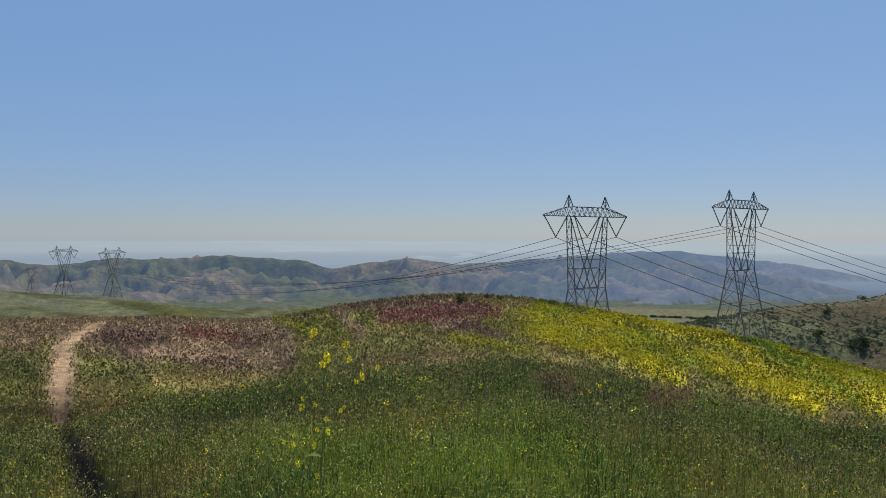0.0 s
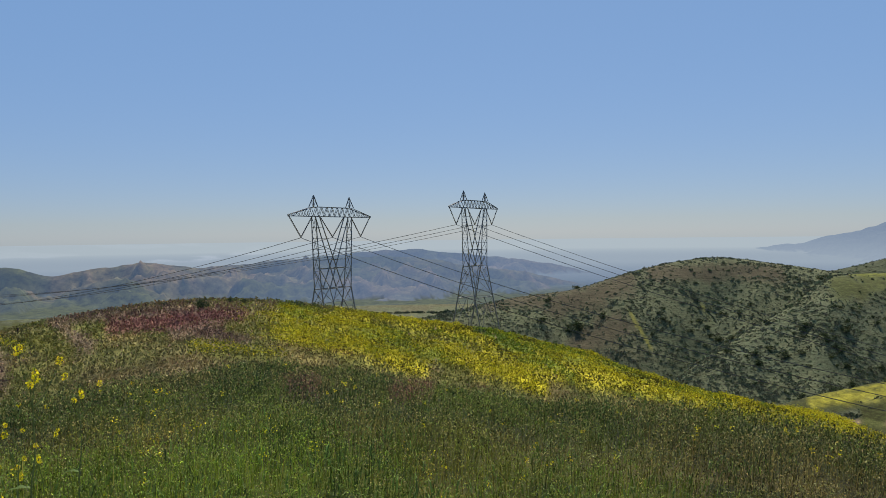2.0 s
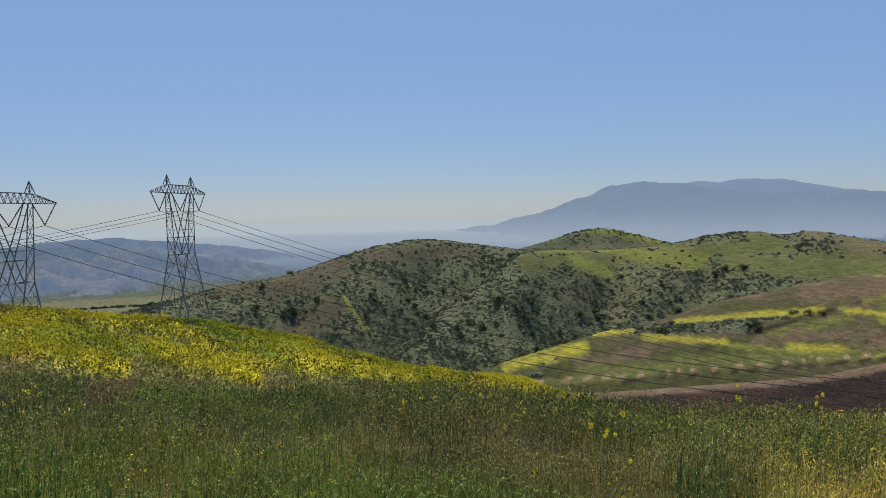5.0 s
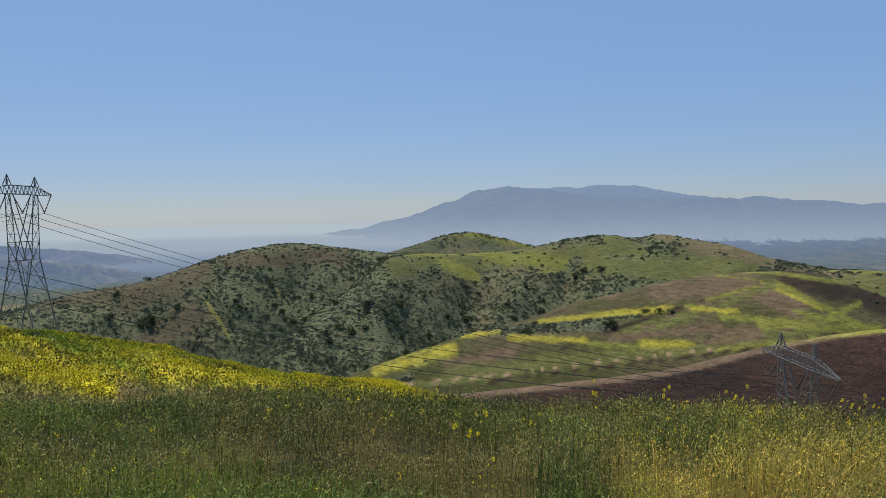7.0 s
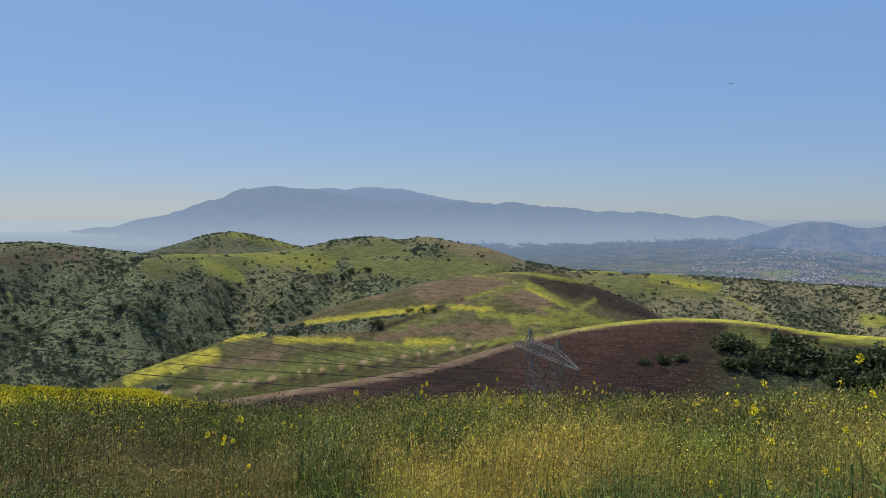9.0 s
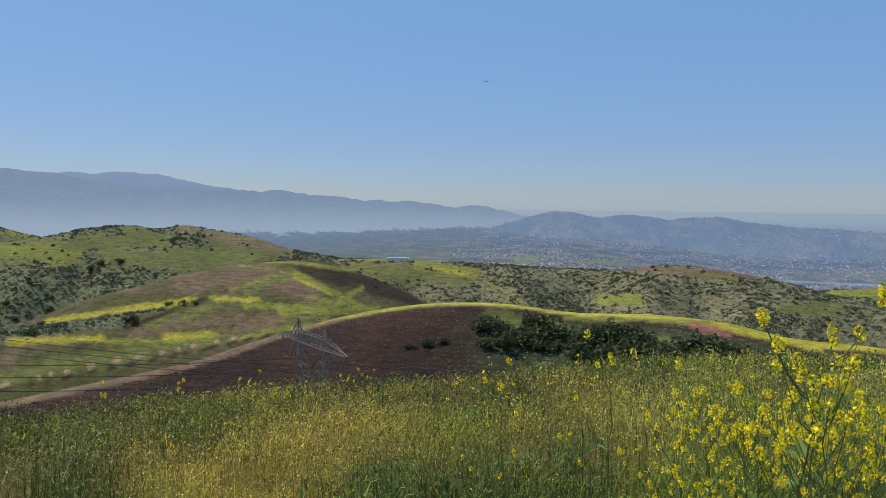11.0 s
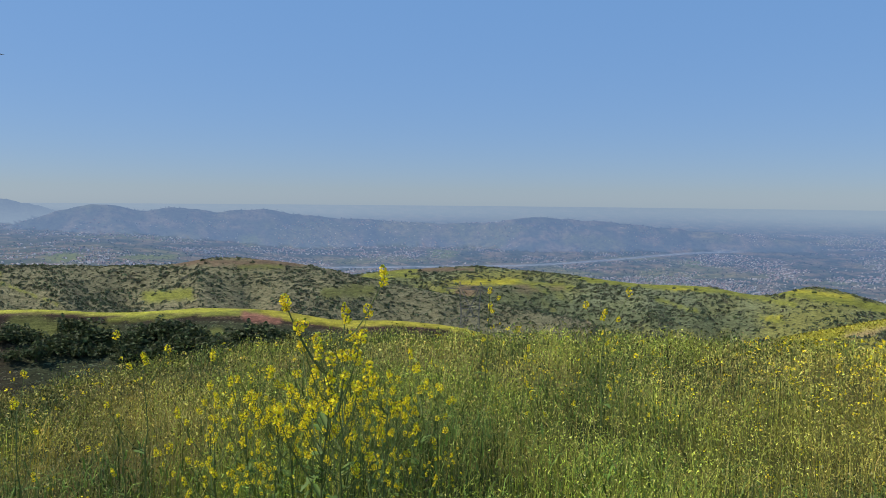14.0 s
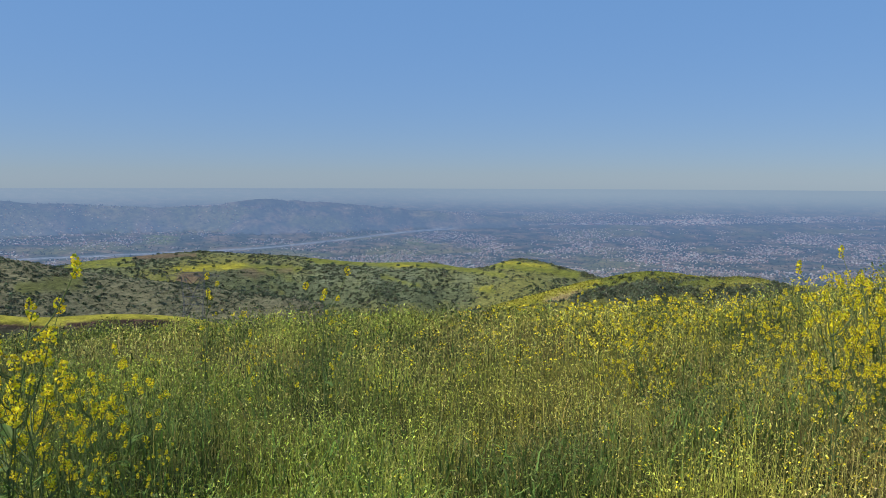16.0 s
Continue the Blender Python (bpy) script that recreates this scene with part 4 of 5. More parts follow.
            part("insulator_string", tube("insulator_string", pts, [0.05 if k % 2 else 0.16 for k in range(n)], GLASS_M, 6), arm_part, "dark ribbed insulator string")
    return ob


def tower_pose(t):
    return pose(t[0], t[1], t[2], 0, 0, 90 - t[3])


first = make_tower("tall grey galvanised lattice power tower on the hillside", "lattice power towers")
first.matrix_basis = tower_pose(TOWERS[0])
for t in TOWERS[1:]:
    copy_thing(first, tower_pose(t))
other = make_tower("slim-waisted grey lattice power tower on a far hill", "far power towers", arm=6.3, waist=1.9, foot=4.2, height=0.86)
other.matrix_basis = tower_pose(FAR_TOWERS[0])
for t in FAR_TOWERS[1:]:
    copy_thing(other, tower_pose(t))


def hang(t, x, z):
    """World place of a point on a tower."""
    return np.array(tower_pose(t) @ Vector((x, 0, z)))


def cable(p, q, sag, radius):
    s = np.linspace(0, 1, 41)[:, None]
    pts = p + (q - p) * s - np.array((0, 0, 4 * sag)) * s * (1 - s)
    ob = new("power_cable", tube("power_cable", pts, np.full(41, radius), WIRE_M, 5))
    tagged(ob, "dark aluminium power cable sagging between lattice towers", "cable", "power cables")


A, B2, C, D, E2 = TOWERS
for p, q, zp, zq, sag in ((A, C, 28.3, 28.3, 5.0), (B2, E2, 28.3, 28.3, 14.0), (C, D, 28.3, 28.3, 12.0), (A, FAR_TOWERS[0], 28.3, 23.9, 14.0), (B2, FAR_TOWERS[1], 28.3, 23.9, 14.0)):
    for x in (-9.4, 0.0, 9.4):
        cable(hang(p, x, zp), hang(q, x, zq), sag, 0.052)


# ---- plants ----
def blades(x, y, z, h, w, lean, heading, colour, tip=1.15):
    """Bent tapering blades: 5 points and 3 triangles each."""
    n = len(x)
    dx, dy = np.sin(heading), np.cos(heading)
    sx, sy = dy * w / 2, -dx * w / 2
    v = np.empty((n, 5, 3))
    for k, (f, side, up) in enumerate(((0, -1, 0), (0, 1, 0), (0.35, -0.8, 0.62), (0.35, 0.8, 0.62), (1.0, 0, 1.0))):
        v[:, k, 0], v[:, k, 1], v[:, k, 2] = x + dx * lean * h * f + sx * side, y + dy * lean * h * f + sy * side, z + h * up * (1 - 0.25 * lean * f) - 0.03 * (up == 0)
    i = np.arange(n)[:, None] * 5
    f = np.concatenate([i + (0, 1, 3), i + (0, 3, 2), i + (2, 3, 4)])
    c = np.repeat(colour[:, None], 5, 1)
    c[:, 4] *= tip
    return v.reshape(-1, 3), f, c.reshape(-1, 3)


def flakes(p, size, colour):
    """Small diamonds turned every way: 4 points, 2 triangles each."""
    n = len(p)
    u = rng.normal(size=(n, 3))
    u /= np.linalg.norm(u, axis=1)[:, None]
    w = np.cross(u, rng.normal(size=(n, 3)))
    w /= np.linalg.norm(w, axis=1)[:, None] + 1e-9
    s = np.asarray(size)[:, None] / 2
    v = np.stack([p + u * s, p + w * s * 0.8, p - u * s, p - w * s * 0.8], 1)
    i = np.arange(n)[:, None] * 4
    return v.reshape(-1, 3), np.concatenate([i + (0, 1, 2), i + (0, 2, 3)]), np.repeat(colour, 4, 0)


def joined(pieces):
    vs, fs, cs, n = [], [], [], 0
    for v, f, c in pieces:
        vs.append(v), fs.append(f + n), cs.append(c)
        n += len(v)
    return np.concatenate(vs), np.concatenate(fs), np.concatenate(cs)


def spread(n, a0, a1, r0, r1):
    """Places scattered evenly over compass angle and the logarithm of distance."""
    a, r = np.radians(rng.uniform(a0, a1, n)), np.exp(rng.uniform(math.log(r0), math.log(r1), n))
    return r * np.sin(a), r * np.cos(a)


def shade(colour, n, lo=0.7, hi=1.3):
    return colour * rng.uniform(lo, hi, (n, 1)) * rng.uniform(0.9, 1.1, (n, 3))


def shreds(p, size, colour, slim=0.45):
    """Single thin leaflets turned every way, one triangle each."""
    n = len(p)
    u = rng.normal(size=(n, 3)) * (1, 1, 1.9)
    u /= np.linalg.norm(u, axis=1)[:, None]
    w = np.cross(u, rng.normal(size=(n, 3)))
    w /= np.linalg.norm(w, axis=1)[:, None] + 1e-9
    s = np.asarray(size)[:, None]
    v = np.stack([p + u * s * 0.6, p - u * s * 0.5 + w * s * slim, p - u * s * 0.5 - w * s * slim], 1)
    return v.reshape(-1, 3), np.arange(n * 3).reshape(-1, 3), np.repeat(colour, 3, 0)


def meadow_grass():
    x, y = spread(330000, -35, 175, 2.5, 48)
    z, who = ground(x, y)
    r, a = polar(x, y)
    c, _, _ = cover(x, y, z, who, 0.3)
    clump, wide, tuft = fbm(x, y, 0.7, 3, 91), fbm(x, y, 3.2, 2, 94), smooth(0.2, 0.42, fbm(x, y, 1.3, 3, 96))
    keep = (on_track(r, a) > rng.uniform(0.6, 1.1, len(r))) & (rng.random(len(x)) < 0.72 + 0.9 * clump + 0.4 * tuft)
    x, y, z, r, a, c, clump, wide, tuft = (k[keep] for k in (x, y, z, r, a, c, clump, wide, tuft))
    n = len(x)
    h = np.clip(rng.normal(0.36, 0.07, n) + 0.34 * clump + 0.12 * wide + 0.2 * tuft, 0.08, 0.9)
    h = h * (1 - 0.35 * (1 - smooth(2.4, 4.5, r)))
    # colour follows the clumps: gaps between them darkened, tall tufts lightened
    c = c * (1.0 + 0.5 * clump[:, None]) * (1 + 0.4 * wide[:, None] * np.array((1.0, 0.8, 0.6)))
    c = np.where(rng.random((n, 1)) < 0.12, c * 0.45 + STRAW * 0.55, c)
    wind = 2.2 + 1.6 * fbm(x, y, 2.4, 2, 90)                                     # blades lie over together in swirls
    s = np.flatnonzero(rng.random(n) < 0.34)
    m = len(s)
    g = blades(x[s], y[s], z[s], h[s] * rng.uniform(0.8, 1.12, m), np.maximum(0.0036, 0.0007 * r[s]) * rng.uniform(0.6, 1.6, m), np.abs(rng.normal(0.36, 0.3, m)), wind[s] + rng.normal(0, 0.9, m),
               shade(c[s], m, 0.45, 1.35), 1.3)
    k = np.concatenate([np.arange(n), np.arange(n), np.flatnonzero(rng.random(n) < 0.8)])      # leaflets and pods
    m = len(k)
    p = np.stack([x[k] + rng.normal(0, 0.05, m), y[k] + rng.normal(0, 0.05, m), z[k] + h[k] * rng.uniform(0.3, 1.05, m)], 1)
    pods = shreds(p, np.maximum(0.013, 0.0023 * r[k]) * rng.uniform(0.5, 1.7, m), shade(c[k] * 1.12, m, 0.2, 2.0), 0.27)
    k = np.flatnonzero(rng.random(n) < (0.36 - 0.16 * smooth(90, 110, a)) * (1 - 0.5 * smooth(9, 18, r)))            # pale seed heads on top
    m = len(k)
    p = np.stack([x[k], y[k], z[k] + h[k] * rng.uniform(0.92, 1.12, m)], 1)
    seeds = shreds(p, np.maximum(0.011, 0.0019 * r[k]) * rng.uniform(0.6, 1.5, m), shade(np.tile((0.36, 0.33, 0.14), (m, 1)) * 0.7 + c[k] * 0.5, m, 0.7, 1.4), 0.35)
    k = np.flatnonzero((c[:, 1] > c[:, 0] * 1.12) & (r < 13) & (rng.random(n) < 0.3))      # broader leaves where the growth is lush
    m = len(k)
    low = blades(x[k] + rng.normal(0, 0.03, m), y[k] + rng.normal(0, 0.03, m), z[k] + h[k] * rng.uniform(0.2, 0.75, m), rng.uniform(0.05, 0.13, m), rng.uniform(0.007, 0.016, m), rng.uniform(0.5, 1.6, m),
                 rng.uniform(0, 2 * np.pi, m), shade(np.tile((0.115, 0.18, 0.035), (m, 1)), m, 0.5, 1.5), 1.3)
    n = 26000                                                                    # trodden grass on the hilltop and behind it
    a, r = np.radians(rng.uniform(-180, 180, n)), 7.0 * np.sqrt(rng.random(n)) + 0.35
    x, y = r * np.sin(a), r * np.cos(a)
    keep = (r < 2.9) | (np.degrees(a) < -37) | (np.degrees(a) > 176)
    x, y, r = x[keep], y[keep], r[keep]
    n = len(x)
    z, who = ground(x, y)
    near = cover(x, y, z, who, 0.3)[0]
    turf = blades(x, y, z, rng.uniform(0.08, 0.28, n), rng.uniform(0.004, 0.012, n), np.abs(rng.normal(0.7, 0.4, n)), rng.uniform(0, 2 * np.pi, n), shade(near, n, 0.5, 1.4))
    v, f, col = joined([g, pods, seeds, low, turf])
    tagged(raw_mesh("meadow_grass", v, f, LEAF_M, col), "tall wild grass and seeding weeds, green to straw", "grass", kind="stuff")


def knoll_growth():
    x, y = spread(110000, -35, 60, 40, 96)
    z, who = ground(x, y)
    r, a = polar(x, y)
    c, _, b = cover(x, y, z, who, 0.35)
    keep = (on_track(r, a) > rng.uniform(0.3, 1.2, len(r))) & (r < glide(KNOLL_R, a) + 9)
    x, y, z, r, c, b = (k[keep] for k in (x, y, z, r, c, b))
    n = len(x)
    lump = fbm(x, y, 2.6, 3, 92)
    swell = smooth(-0.55, 0.4, lump)                                            # bushy mounds of bloom with green hollows between
    h = np.clip(rng.normal(0.26, 0.07, n) + 0.12 * lump + b * (0.42 * swell - 0.08), 0.08, 0.9)
    green = np.where((b > 0.3)[:, None], OLIVE * 0.5 + MUSTARD * 0.22 * swell[:, None], c)
    k = np.concatenate([np.arange(n)] * 2)
    m = len(k)
    g = shreds(np.stack([x[k] + rng.normal(0, 0.12, m), y[k] + rng.normal(0, 0.12, m), z[k] + h[k] * rng.uniform(0.2, 1.0, m)], 1), 0.003 * r[k] * rng.uniform(0.5, 1.5, m), shade(green[k], m, 0.6, 1.4), 0.3)
    k = np.concatenate([np.flatnonzero(rng.random(n) < 1.0 * b * (0.55 + 0.7 * swell)) for _ in range(10)])
    m = len(k)
    bl = shreds(np.stack([x[k] + rng.normal(0, 0.14, m), y[k] + rng.normal(0, 0.14, m), z[k] + h[k] * rng.uniform(0.7, 1.12, m)], 1), rng.uniform(0.045, 0.09, m), shade(np.tile(MUSTARD, (m, 1)) * 1.1, m, 0.65, 1.15), 0.5)
    v, f, col = joined([g, bl])
    tagged(raw_mesh("knoll_growth", v, f, LEAF_M, col), "dry grass, red weeds and yellow mustard on a knoll", "wildflowers", kind="stuff")


def facing(who, r, a, past=12):
    """Only the slopes that look towards the hilltop."""
    front = np.zeros(len(r), bool)
    for i, name in enumerate(LAND):
        front |= (who == i + 1) & (r < glide(LAND[name][1], a) + past)
    return front


def in_sight(x, y, z):
    """Not hidden from the hilltop behind a nearer crest."""
    r, a = polar(x, y)
    el = np.degrees(np.arctan2(z + 1.0 - EYE, r))
    ok = el > glide(MEADOW, a) - 0.2
    for crest, dist, *_ in LAND.values():
        ok &= (a < crest[0][0]) | (a > crest[-1][0]) | (glide(dist, a) > r - 15) | (glide(crest, a) < el + 0.1)
    return ok


def slope_tufts():
    """Trodden ledges of dry weeds along the near hillside, and flowering weeds on the spur."""
    x, y = spread(420000, 38, 172, 150, 340)
    z, who = ground(x, y)
    r, a = polar(x, y)
    c, _, b = cover(x, y, z, who, 0.25)
    keep = facing(who, r, a, 6) & in_sight(x, y, z)
    k = np.flatnonzero(keep & (who == NAMES.index("brown")) & (c.sum(1) < 0.13) & (np.sin(z * 6.2 + 6 * fbm(x, y, 12, 3, 89)) + rng.normal(0, 0.4, len(x)) > 0.2))[:30000]
    n = len(k)
    half, high, tilt = rng.uniform(0.16, 0.55, n), rng.uniform(0.08, 0.24, n), rng.normal(0, 0.12, n)
    side = np.stack([np.cos(np.radians(a[k])), -np.sin(np.radians(a[k])), tilt], 1) * half[:, None]
    out = np.stack([np.sin(np.radians(a[k])), np.cos(np.radians(a[k])), 0 * tilt], 1) * 0.16
    p, up = np.stack([x[k], y[k], z[k] - 0.03], 1), np.outer(high, (0, 0, 1))
    v = np.stack([p - side, p + side, p + side * 0.6 + up + out, p - side * 0.6 + up * 0.9 + out], 1).reshape(-1, 3)
    i = np.arange(n)[:, None] * 4
    ledge = (v, np.concatenate([i + (0, 1, 2), i + (0, 2, 3)]), np.repeat(shade(c[k] * 3.0, n, 0.3, 1.9), 4, 0))
    k = np.flatnonzero(keep & (who == NAMES.index("spur")))[:9000]
    n = len(k)
    g = blades(x[k], y[k], z[k], rng.uniform(0.2, 0.5, n) * (1 + 0.5 * b[k]), 0.0013 * r[k] * rng.uniform(0.5, 1.4, n), np.abs(rng.normal(0.7, 0.3, n)), rng.uniform(0, 2 * np.pi, n), shade(c[k] * 1.35, n, 0.6, 1.5))
    v, f, col = joined([ledge, g])
    tagged(raw_mesh("slope_tufts", v, f, LEAF_M, col), "dry red-brown weeds in trodden rows on the hillsides", "weeds", kind="stuff")


def bush_cloud(x, y, z, size, per, tone, flat=0.75):
    """Uneven rounded bushes of small leaf clumps, each lobed in its own way."""
    n = len(x)
    d = rng.normal(size=(n, per, 3))
    d /= np.linalg.norm(d, axis=2)[..., None]
    d[..., 2] = np.abs(d[..., 2])
    lobes = 1 + 0.3 * np.sin(3 * np.arctan2(d[..., 0], d[..., 1]) + rng.uniform(0, 6, (n, 1))) * (1 - d[..., 2])
    p = np.stack([x, y, z - 0.15 * size], 1)[:, None] + d * (1, 1, flat) * (size[:, None] * lobes * rng.uniform(0.65, 1.0, (n, per)))[..., None]
    return shreds(p.reshape(-1, 3), np.repeat(size * 2.3 / math.sqrt(per), per), shade(np.repeat(tone, per, 0), n * per, 0.75, 1.25), 0.55)


def scrub_cover():
    x, y = spread(800000, 8, 172, 200, 1270)
    z, who = ground(x, y)
    r, a = polar(x, y)
    _, wood, _ = cover(x, y, z, who)
    clump, patch = fbm(x, y, 40, 4, 93), fbm(x, y, 13, 3, 99)
    seen = facing(who, r, a) & in_sight(x, y, z)
    wood = np.where(wood < 0.3, wood * 0.15, wood)
    low = np.flatnonzero(seen & (rng.random(len(x)) < wood * (0.6 + 0.3 * clump + 0.4 * patch)))[:34000]       # low grey sage
    big = np.flatnonzero(seen & (rng.random(len(x)) < wood * wood * (0.42 + 0.35 * clump + 0.5 * patch)))[:13000]     # dark chaparral
    # both bush tones lifted and blued to carry haze over the canyon
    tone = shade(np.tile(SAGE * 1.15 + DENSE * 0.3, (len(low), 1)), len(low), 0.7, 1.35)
    size = rng.uniform(0.25, 0.9, len(low)) * (0.7 + 0.0006 * r[low])
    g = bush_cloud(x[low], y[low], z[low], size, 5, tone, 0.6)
    tone = shade(np.where((rng.random(len(big)) < 0.7)[:, None], np.array((0.095, 0.118, 0.07)), np.array((0.135, 0.148, 0.092))), len(big), 0.75, 1.3)
    size = (0.7 + 1.5 * rng.random(len(big)) ** 2) * (0.6 + 0.0007 * r[big]) * (1 + 0.35 * clump[big])
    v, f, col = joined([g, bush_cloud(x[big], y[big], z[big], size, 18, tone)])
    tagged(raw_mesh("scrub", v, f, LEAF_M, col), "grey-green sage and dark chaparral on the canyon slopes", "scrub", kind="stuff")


# ---- mustard plants ----
placed = set()
STALK = np.array((0.115, 0.15, 0.05))
YELLOW = np.array((0.82, 0.67, 0.03))


def flower_head_mesh(long):
    """A raceme: many small yellow petals round a short stalk, buds at the tip."""
    n = int(44 * long)
    t = rng.random(n)
    ang, rad = rng.uniform(0, 2 * np.pi, n), (0.003 + 0.0125 * np.sqrt(np.maximum(0, 1 - (2 * t - 0.9) ** 2))) * rng.uniform(0.6, 1.1, n)
    p = np.stack([rad * np.cos(ang), rad * np.sin(ang), (t - 0.4) * 0.044 * long], 1)
    c = shade(np.tile(YELLOW, (n, 1)), n, 0.8, 1.2)
    c[t > 0.93] = (0.35, 0.40, 0.05)
    v, f, col = flakes(p, rng.uniform(0.009, 0.0145, n), c)
    return mesh_of("flower_head", v, f, PETAL_M, col)


HEADS = [flower_head_mesh(long) for long in (0.7, 0.9, 1.2, 1.6)]


def leaf_mesh(long):
    """A lobed, folded leaf."""
    s = np.linspace(0, 1, 7)
    half = 0.22 * long * np.sin(np.pi * s ** 0.8) * (1 + 0.45 * np.sin(s * 17))
    mid = np.stack([0 * s, s * long, -0.35 * long * s * s], 1)
    l, r = mid + np.stack([-half, 0 * s, 0.3 * half], 1), mid + np.stack([half, 0 * s, 0.3 * half], 1)
    v = np.concatenate([mid, l, r])
    f = [(i, i + 1, i + 8, i + 7) for i in range(6)] + [(i + 1, i, i + 14, i + 15) for i in range(6)]
    return mesh_of("leaf", v, np.array(f), LEAF_M, shade(np.tile((0.095, 0.15, 0.036), (len(v), 1)), len(v), 0.9, 1.1))


LEAVES = [leaf_mesh(k) for k in (0.05, 0.07, 0.09)]


def mustard_plant(label, height, branches, leafy, heads_each=1, lean=0.1):
    """A branching stem with lobed leaves low down and yellow racemes at the branch tips."""
    ob = thing("mustard_plant", label, "wildflower", "mustard plants")
    n = 9
    s = np.linspace(0, 1, n)
    bend = rng.normal(0, lean, 2)
    main = np.stack([bend[0] * s * s * height, bend[1] * s * s * height, s * height], 1) + rng.normal(0, 0.008, (n, 3)) * s[:, None]
    stem = part("stem", tube("stem", main, 0.0042 * (1 - 0.75 * s) + 0.001, LEAF_M, 5, STALK), ob)
    tips = [(main[-1], stem)]
    for k in range(branches):
        t = rng.uniform(0.36, 0.95)
        base = np.array([np.interp(t, s, main[:, i]) for i in range(3)])
        az, reach = rng.uniform(0, 2 * np.pi), height * rng.uniform(0.16, 0.42) * (1.15 - t * 0.6)
        u = np.linspace(0, 1, 6)[:, None]
        pts = base + np.array((math.cos(az), math.sin(az), 0)) * reach * 0.72 * u ** 0.75 + np.array((0, 0, 1)) * reach * 1.1 * u ** 1.25
        twig = part("branch", tube("branch", pts, 0.0017 * (1 - 0.6 * u[:, 0]) + 0.0007, LEAF_M, 4, STALK), ob)
        tips.append((pts[-1], twig))
        if heads_each > 1:
            tips.append((pts[3] + rng.normal(0, 0.03, 3) + (0, 0, 0.03), twig))
    for p, holder in tips:
        part("flower_head", HEADS[rng.integers(len(HEADS))], holder, place=Matrix.Translation(p) @ pose(0, 0, 0, rng.uniform(-25, 25), rng.uniform(-25, 25), rng.uniform(0, 360)))
    for k in range(leafy):
        t = rng.uniform(0.05, 0.6)
        base = np.array([np.interp(t, s, main[:, i]) for i in range(3)])
        part("leaf", LEAVES[rng.integers(len(LEAVES))], stem, place=Matrix.Translation(base) @ pose(0, 0, 0, rng.uniform(-10, 50), rng.uniform(-15, 15), rng.uniform(0, 360)))
    return ob


BUSHY = [mustard_plant("branching wild mustard in full yellow bloom among grass", h, b, 13, 1) for h, b in ((1.0, 22), (1.12, 25), (0.9, 20))]
SPARSE = [mustard_plant("tall thin wild mustard stalk with few yellow flowers", h, b, 2, 1, 0.06) for h, b in ((1.1, 5), (0.95, 4), (1.25, 6))]


def plant_at(kinds, k, a, r, height):
    x, y = r * math.sin(radians(a)), r * math.cos(radians(a))
    z = float(ground(np.array([x]), np.array([y]))[0][0]) - 0.02
    src = kinds[k % len(kinds)]
    s = height / (1.2, 1.34, 1.08)[k % 3] if kinds is BUSHY else height / (1.22, 1.06, 1.4)[k % 3]
    m = pose(x, y, z, 0, 0, rng.uniform(0, 360)) @ Matrix.Scale(s, 4)
    if src.name in placed:
        copy_thing(src, m)
    else:
        src.matrix_basis = m
        placed.add(src.name)


n_ = 0
for k in range(19):                                       # the big clump close by
    a = 110.5 + 7.0 * (k / 18 * 2 - 1) + rng.normal(0, 0.6)
    plant_at(BUSHY, n_, a, rng.uniform(3.9, 5.1), (1.5 - 0.06 * abs(a - 110)) * rng.uniform(0.72, 1.05))
    n_ += 1
for k in range(20):                                       # bloom close by at the meadow's end
    plant_at(BUSHY, k, rng.uniform(164.5, 175), rng.uniform(4.4, 6.8), rng.uniform(1.0, 1.35))
for k in range(56):                                       # dense bloom along the meadow's flank
    a = 175 - 24 * rng.random() ** 1.5
    plant_at(BUSHY, k, a, rng.uniform(5.0, 13.0), rng.uniform(0.8, 1.15) * (0.98 if a > 164 else 0.82))
for a, r, h in ((-8.9, 5.5, 1.5), (-7.7, 5.3, 1.05), (-9.8, 5.8, 1.1), (-6.2, 6.5, 0.9), (-11.5, 6.5, 0.8), (60.2, 10, 0.95), (61.8, 10.5, 1.0), (63.0, 10, 0.9), (65.3, 10.5, 1.1), (66.1, 10, 1.0), (68.2, 11, 1.0),
                (70.6, 10, 1.1), (71.2, 10.5, 1.0), (73.4, 10, 1.15), (76.0, 10, 0.95), (78.4, 10.5, 0.95), (84.0, 10, 1.0), (88.9, 5.4, 1.25), (90.1, 5.6, 1.05), (91.0, 5.8, 0.9), (96.5, 5.2, 1.4), (97.6, 5.5, 1.2),
                (99.0, 5.6, 1.15), (110.5, 7.0, 1.5), (121.8, 8, 1.3), (125.8, 6.4, 1.45), (127.0, 6.6, 1.2), (130.4, 6.2, 1.3), (131.9, 6.3, 1.5), (133.6, 7, 1.0)):
    plant_at(SPARSE, n_, a, r, h if a < 0 else h * 0.82)
    n_ += 1
for k in range(40):
    a = rng.uniform(120, 168) if k < 28 else rng.uniform(45, 100)
    plant_at(SPARSE, k, a, rng.uniform(5, 16), rng.uniform(0.5, 0.8))


